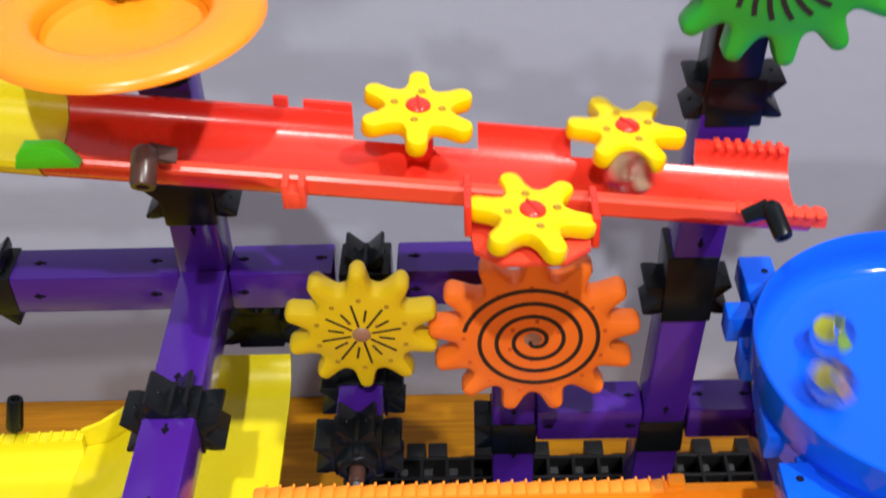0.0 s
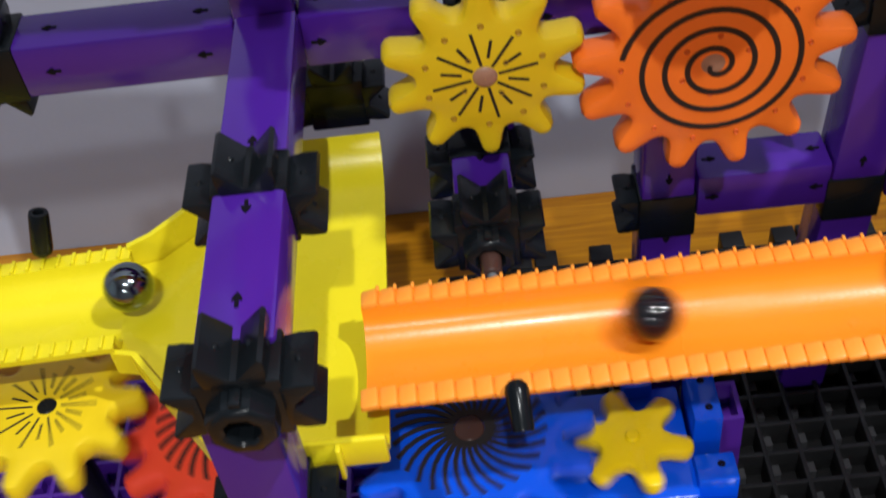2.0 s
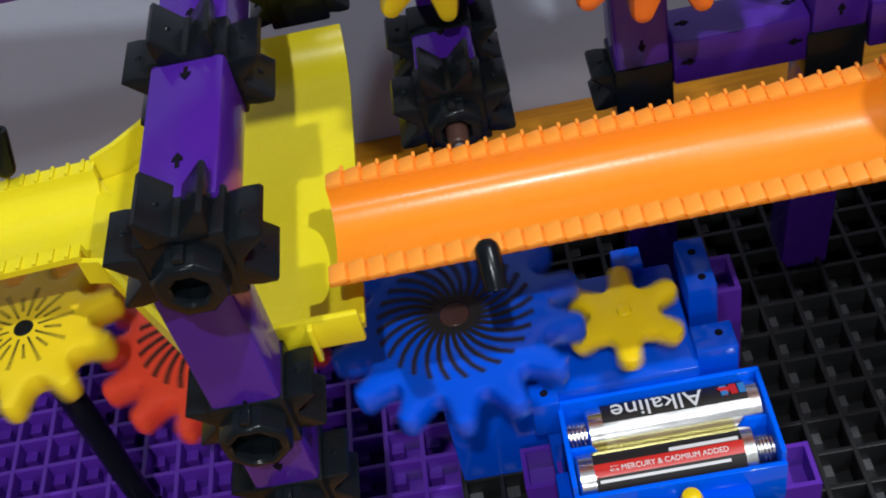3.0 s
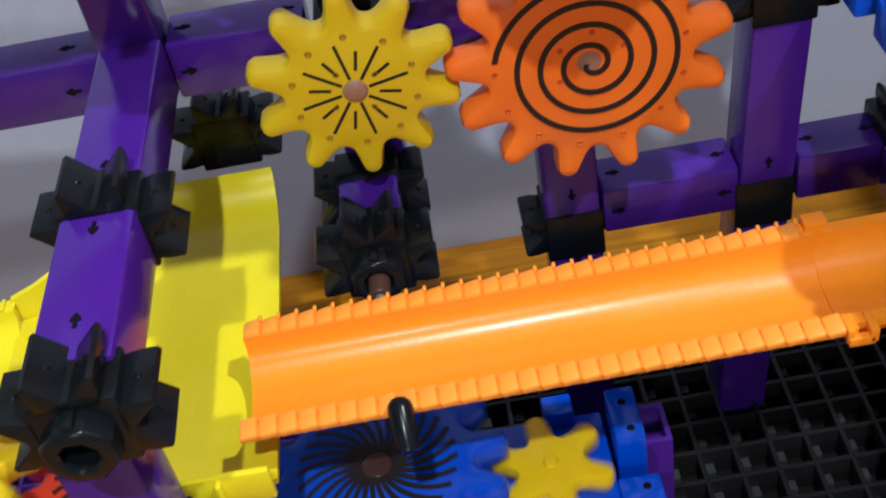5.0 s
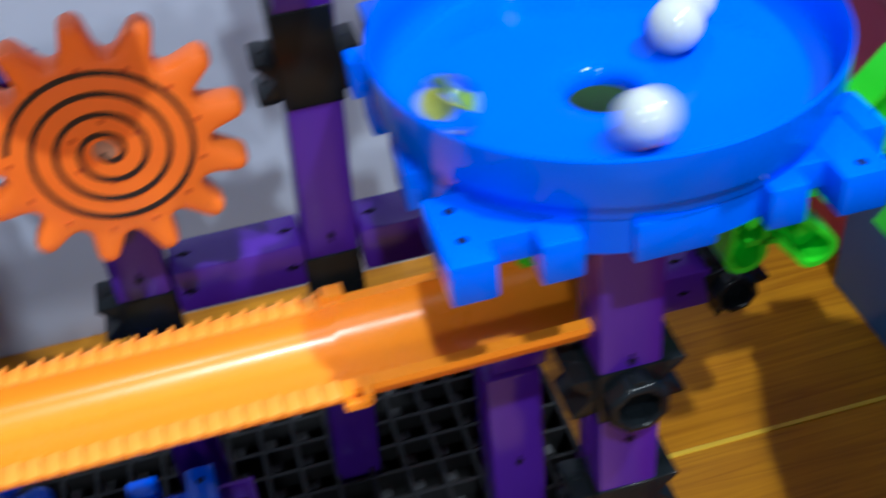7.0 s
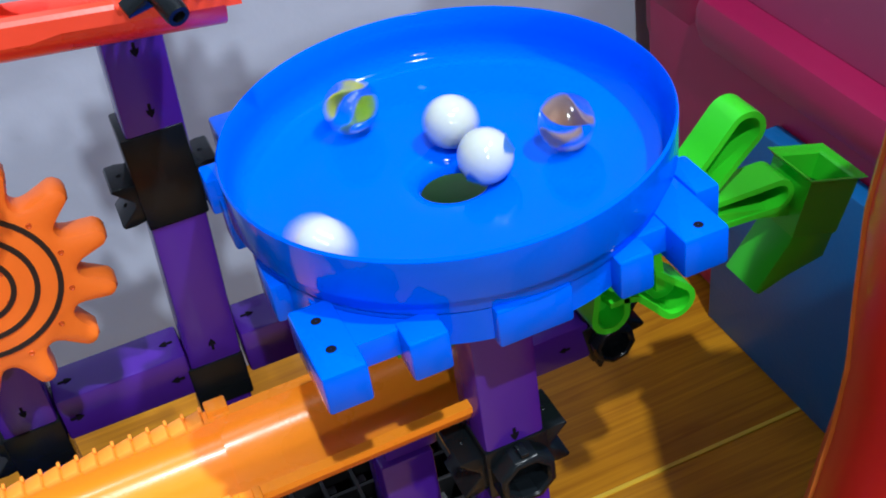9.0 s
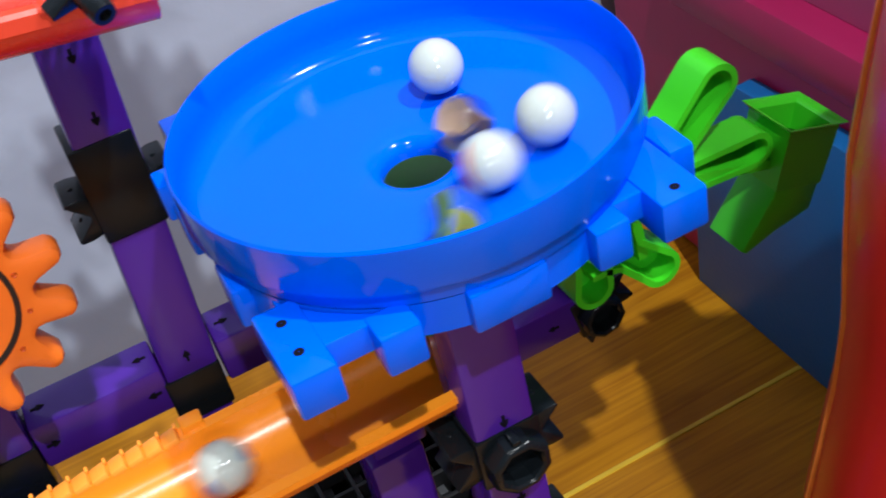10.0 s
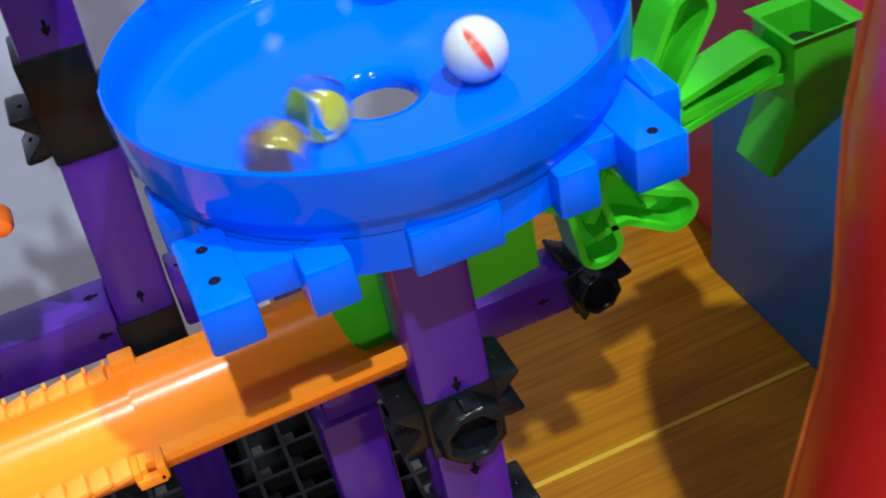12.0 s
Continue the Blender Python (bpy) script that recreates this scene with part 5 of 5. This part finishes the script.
    roll(M['white_b'], [(0, -0.15, 0.362, red_z(-0.15) - 0.003)] + run_red(5.2, 6.2, -0.15, 0.1580) + orbit(6.2, wa[0][0], (0.2000, 0.3760), wa[0][1:], 0) + wa[:k + 1] + mid + [(10.6, 0.0020, 0.3240, 0.1390), (10.7, -0.0120, 0.3300, 0.1320), (11.1, -0.0640, 0.3550, 0.1320), (11.6, -0.1450, 0.3582, 0.1300), (12.0, -0.1460, 0.3582, 0.1300)])
    wd = [(9.5, 0.1947, 0.3426, 0.2150), (9.6, 0.2329, 0.3539, 0.1955), (9.7, 0.2368, 0.3416, 0.1955), (9.8, 0.2361, 0.3351, 0.1953), (9.9, 0.2306, 0.3296, 0.1944), (10, 0.2237, 0.3206, 0.1939), (10.1, 0.2116, 0.3144, 0.1932), (10.2, 0.1976, 0.3142, 0.1927), (10.3, 0.1827, 0.3285, 0.1922), (10.4, 0.1787, 0.3545, 0.1932), (10.5, 0.1867, 0.3742, 0.1954), (10.6, 0.1952, 0.3775, 0.1955), (10.7, 0.2057, 0.3766, 0.1955), (10.8, 0.2189, 0.3713, 0.1955), (10.9, 0.2225, 0.3609, 0.1947), (11, 0.2197, 0.3516, 0.1934), (11.1, 0.2191, 0.3358, 0.1927), (11.2, 0.2069, 0.3211, 0.1923), (11.3, 0.1901, 0.3209, 0.1922), (11.4, 0.1739, 0.3224, 0.1933), (11.5, 0.1721, 0.3437, 0.1932), (11.6, 0.1680, 0.3636, 0.1955), (11.7, 0.1745, 0.3709, 0.1955), (11.8, 0.1812, 0.3744, 0.1955)]
    roll(M['white_d'], [(0, -0.165, 0.362, red_z(-0.165) - 0.003)] + run_red(8.5, 9.35, -0.165, 0.1560) + wd + [(11.9, 0.2000, 0.3765, 0.1955), (12.0, 0.2160, 0.3720, 0.1955)])
    cr = [(0, 0.1108, 0.3620, 0.2463), (0.1, 0.1286, 0.3620, 0.2454), (0.2, 0.1560, 0.3620, 0.2409), (9.3, 0.1942, 0.3195, 0.1922), (9.4, 0.1816, 0.3308, 0.1922), (9.5, 0.1740, 0.3422, 0.1929), (9.6, 0.1784, 0.3535, 0.1931), (9.7, 0.1876, 0.3568, 0.1928), (9.8, 0.2027, 0.3522, 0.1922), (9.9, 0.2144, 0.3397, 0.1923), (10, 0.2097, 0.3327, 0.1919), (10.7, 0.1574, 0.3207, 0.1395), (10.8, 0.1328, 0.3266, 0.1395), (10.9, 0.1071, 0.3210, 0.1395)]
    roll(M['clear_red'], cr[:3] + [(0.32, 0.1780, 0.3600, 0.2050)] + orbit(0.4, 2.7, (0.1800, 0.3650), (0.1970, 0.3300), 2) + [(2.75, 0.1965, 0.3340, 0.1900), (2.85, 0.1940, 0.3330, 0.1600), (3.0, 0.1700, 0.3260, 0.1400), (3.5, 0.0020, 0.3240, 0.1390), (3.7, -0.0640, 0.3560, 0.1320), (3.9, -0.1500, 0.3582, 0.1300), (6.0, -0.1500, 0.3582, 0.1300), (7.0, -0.1800, 0.362, red_z(-0.180) - 0.003)] + run_red(7.8, 8.6, -0.180, 0.1570) + orbit(8.7, 9.3, (0.2000, 0.3760), cr[3][1:], 0) + cr[3:11] + [(10.1, 0.1975, 0.3330, 0.1900), (10.2, 0.1960, 0.3350, 0.1760), (10.4, 0.1930, 0.3330, 0.1600), (10.55, 0.1800, 0.3280, 0.1460)] + cr[11:] + [(11.4, -0.0020, 0.3240, 0.1390), (11.7, -0.0640, 0.3560, 0.1320), (12.0, -0.1300, 0.3582, 0.1300)])
    cg = [(0, 0.1680, 0.3326, 0.1936), (0.1, 0.1577, 0.3493, 0.1955), (0.2, 0.1600, 0.3549, 0.1955), (0.3, 0.1678, 0.3655, 0.1955), (0.4, 0.1795, 0.3664, 0.1946), (0.5, 0.1765, 0.3517, 0.1932), (11.5, 0.2383, 0.3339, 0.1955), (11.6, 0.2332, 0.3158, 0.1955), (11.7, 0.2203, 0.3032, 0.1955), (11.8, 0.2053, 0.2999, 0.1949), (11.9, 0.1872, 0.3045, 0.1942), (12, 0.1717, 0.3134, 0.1944)]
    roll(M['clear_grey'], cg[:6] + orbit(0.5, 3.1, cg[5][1:], (0.1970, 0.3300), 2) + [(3.15, 0.1965, 0.3340, 0.1900), (3.25, 0.1940, 0.3330, 0.1600), (3.4, 0.1700, 0.3260, 0.1400), (3.8, 0.0020, 0.3240, 0.1390), (4.0, -0.0640, 0.3560, 0.1320), (4.2, -0.1300, 0.3582, 0.1300), (6.0, -0.1300, 0.3582, 0.1300), (7.0, -0.1900, 0.362, red_z(-0.190) - 0.003)] + run_red(10.5, 11.3, -0.190, 0.1580) + [(11.4, 0.2100, 0.3680, 0.1990)] + cg[6:])
    bl = [(1.8, 0.1120, 0.3262, 0.1395), (1.9, 0.0907, 0.3291, 0.1395), (2, 0.0650, 0.3257, 0.1395), (2.1, 0.0343, 0.3309, 0.1395), (2.2, -0.0007, 0.3265, 0.1395), (2.5, -0.0668, 0.3584, 0.1340), (2.6, -0.0709, 0.3583, 0.1340), (2.7, -0.0783, 0.3574, 0.1340)]
    roll(M['black'], [(0, 0.1840, 0.3300, 0.1440), (1.4, 0.1830, 0.3290, 0.1430), (1.6, 0.1560, 0.3250, 0.1395)] + bl[:5] + [(2.3, -0.0240, 0.3350, 0.1330), (2.4, -0.0520, 0.3500, 0.1330)] + bl[5:] + [(3.1, -0.1650, 0.3582, 0.1300), (12.0, -0.1660, 0.3582, 0.1300)])
    dk = [(0.3, -0.0618, 0.3549, 0.1340), (0.4, -0.0659, 0.3597, 0.1340), (0.5, -0.0686, 0.3620, 0.1340)]
    roll(M['dark'], [(0, -0.0420, 0.3420, 0.1330)] + dk + [(0.9, -0.0900, 0.3582, 0.1320), (1.3, -0.1350, 0.3582, 0.1300), (1.8, -0.1800, 0.3582, 0.1290), (12.0, -0.1810, 0.3582, 0.1290)])
    gr = [(1.5, -0.0536, 0.3480, 0.1340), (1.6, -0.0663, 0.3644, 0.1340), (1.8, -0.0599, 0.3638, 0.1340), (2, -0.0659, 0.3572, 0.1340), (2.1, -0.0726, 0.3560, 0.1340), (2.2, -0.0841, 0.3566, 0.1340)]
    roll(M['grey'], [(0, -0.0200, 0.3180, 0.1320), (1.2, -0.0260, 0.3220, 0.1320), (1.35, -0.0420, 0.3360, 0.1330)] + gr + [(2.4, -0.1080, 0.3582, 0.1310), (2.7, -0.1480, 0.3582, 0.1300), (12.0, -0.1490, 0.3582, 0.1300)])
    we = [(4.3, -0.0640, 0.3579, 0.1340), (4.4, -0.0659, 0.3579, 0.1340), (4.5, -0.0707, 0.3522, 0.1340)]
    roll(M['white_e'], [(0, 0.2330, 0.3300, 0.1950), (2.6, 0.2320, 0.3290, 0.1950)] + orbit(2.6, 3.3, (0.2320, 0.3290), (0.1970, 0.3300), 0) + [(3.4, 0.1965, 0.3340, 0.1850), (3.5, 0.1900, 0.3320, 0.1550), (3.65, 0.1500, 0.3250, 0.1400), (3.95, 0.0020, 0.3240, 0.1390), (4.1, -0.0400, 0.3450, 0.1330)] + we + [(4.7, -0.0900, 0.3560, 0.1320), (5.0, -0.1750, 0.3582, 0.1300), (12.0, -0.1760, 0.3582, 0.1300)])
    pu = [(4.3, 0.0232, 0.3219, 0.1395), (4.4, -0.0138, 0.3290, 0.1340), (4.6, -0.0587, 0.3512, 0.1340)]
    roll(M['purple'], [(0, 0.2280, 0.3480, 0.1950), (2.6, 0.2270, 0.3480, 0.1950)] + orbit(2.6, 3.7, (0.2270, 0.3480), (0.1970, 0.3300), 1) + [(3.75, 0.1965, 0.3340, 0.1850), (3.85, 0.1900, 0.3320, 0.1550), (4.0, 0.1350, 0.3250, 0.1400), (4.15, 0.0750, 0.3230, 0.1395)] + pu + [(4.8, -0.0900, 0.3582, 0.1320), (5.1, -0.1580, 0.3582, 0.1300), (12.0, -0.1590, 0.3582, 0.1300)])
    cb = [(5.5, 0.1423, 0.3196, 0.1395), (5.6, 0.1179, 0.3255, 0.1395), (5.7, 0.0979, 0.3225, 0.1395), (5.8, 0.0751, 0.3223, 0.1395), (5.9, 0.0503, 0.3246, 0.1395), (6, 0.0225, 0.3217, 0.1395), (6.1, -0.0078, 0.3317, 0.1340)]
    roll(M['clear_b'], [(0, 0.2330, 0.3150, 0.1955), (3.6, 0.2320, 0.3140, 0.1955)] + orbit(3.6, 5.1, (0.2320, 0.3140), (0.1970, 0.3300), 1) + [(5.15, 0.1965, 0.3340, 0.1850), (5.25, 0.1920, 0.3320, 0.1600), (5.4, 0.1650, 0.3240, 0.1420)] + cb + [(6.2, -0.0320, 0.3420, 0.1330), (6.4, -0.0700, 0.3560, 0.1320), (6.9, -0.1700, 0.3582, 0.1300), (12.0, -0.1710, 0.3582, 0.1300)])
    db = [(5.6, 0.1454, 0.3215, 0.1395), (5.7, 0.1237, 0.3293, 0.1395), (5.8, 0.1045, 0.3224, 0.1395), (5.9, 0.0824, 0.3270, 0.1395), (6, 0.0582, 0.3233, 0.1395), (6.1, 0.0334, 0.3244, 0.1395)]
    roll(M['dark_b'], [(0, 0.2230, 0.3030, 0.1955), (3.6, 0.2220, 0.3030, 0.1955)] + orbit(3.6, 5.2, (0.2220, 0.3030), (0.1970, 0.3300), 1) + [(5.25, 0.1965, 0.3340, 0.1850), (5.35, 0.1920, 0.3320, 0.1600), (5.5, 0.1640, 0.3240, 0.1420)] + db + [(6.25, 0.0010, 0.3250, 0.1390), (6.35, -0.0200, 0.3340, 0.1330), (6.6, -0.0700, 0.3560, 0.1320), (7.1, -0.1850, 0.3582, 0.1300), (12.0, -0.1860, 0.3582, 0.1300)])
    # the scoop tips up whenever a marble has dropped on its tray
    walk(tipper, [(t, pose(PVX, PVY, PVZ, 0, a, 0)) for t, a in ((0, 17), (1.1, 17), (1.3, 0), (1.7, 0), (1.85, 17), (2.8, 17), (2.95, 0), (3.9, 0), (4.05, 17), (5.2, 17), (5.35, 0), (5.7, 0), (5.85, 17), (9.35, 17), (9.48, 0), (9.84, 0), (9.96, 17), (10.3, 17), (10.42, 0), (10.72, 0), (10.84, 17), (11.84, 17), (11.98, 0), (12.0, 0))])
    # the motor turns its star one arm in a tenth of a second, and the flat gears one finger
    slip_t = (2.0, 2.1, 2.2, 2.3, 2.4, 2.5, 2.6, 2.7, 4.3, 4.4, 4.6, 4.8, 6.4)
    slip = (12, 5, -18, -23, -35, -42, -47, -59, -102, -107, -111, -114, -115)
    for ob, step in ((st4, -60.0), (BLUE_WHEEL, 360 / 14), (RED_WHEEL, -360 / 14), (YELLOW_WHEEL, 36.0)):
        at = ob.matrix_basis.copy()
        walk(ob, [(k / 10, at @ pose(0, 0, 0, 0, 0, step * (k - float(np.interp(k / 10, slip_t, slip)) / 60))) for k in range(121)])
    # stars nudged round by a passing marble
    walk(STAR_B, [(t, pose(0.1110, 0.3765, 0.2500, 3, 6, a)) for t, a in ((0, 30), (0.1, 10), (0.2, 0), (12, 0))])
    walk(STAR_C, [(t, pose(0.0825, 0.3390, 0.2505, 3, 6, a)) for t, a in ((0, 22), (0.2, 0), (12, 0))])


motions()
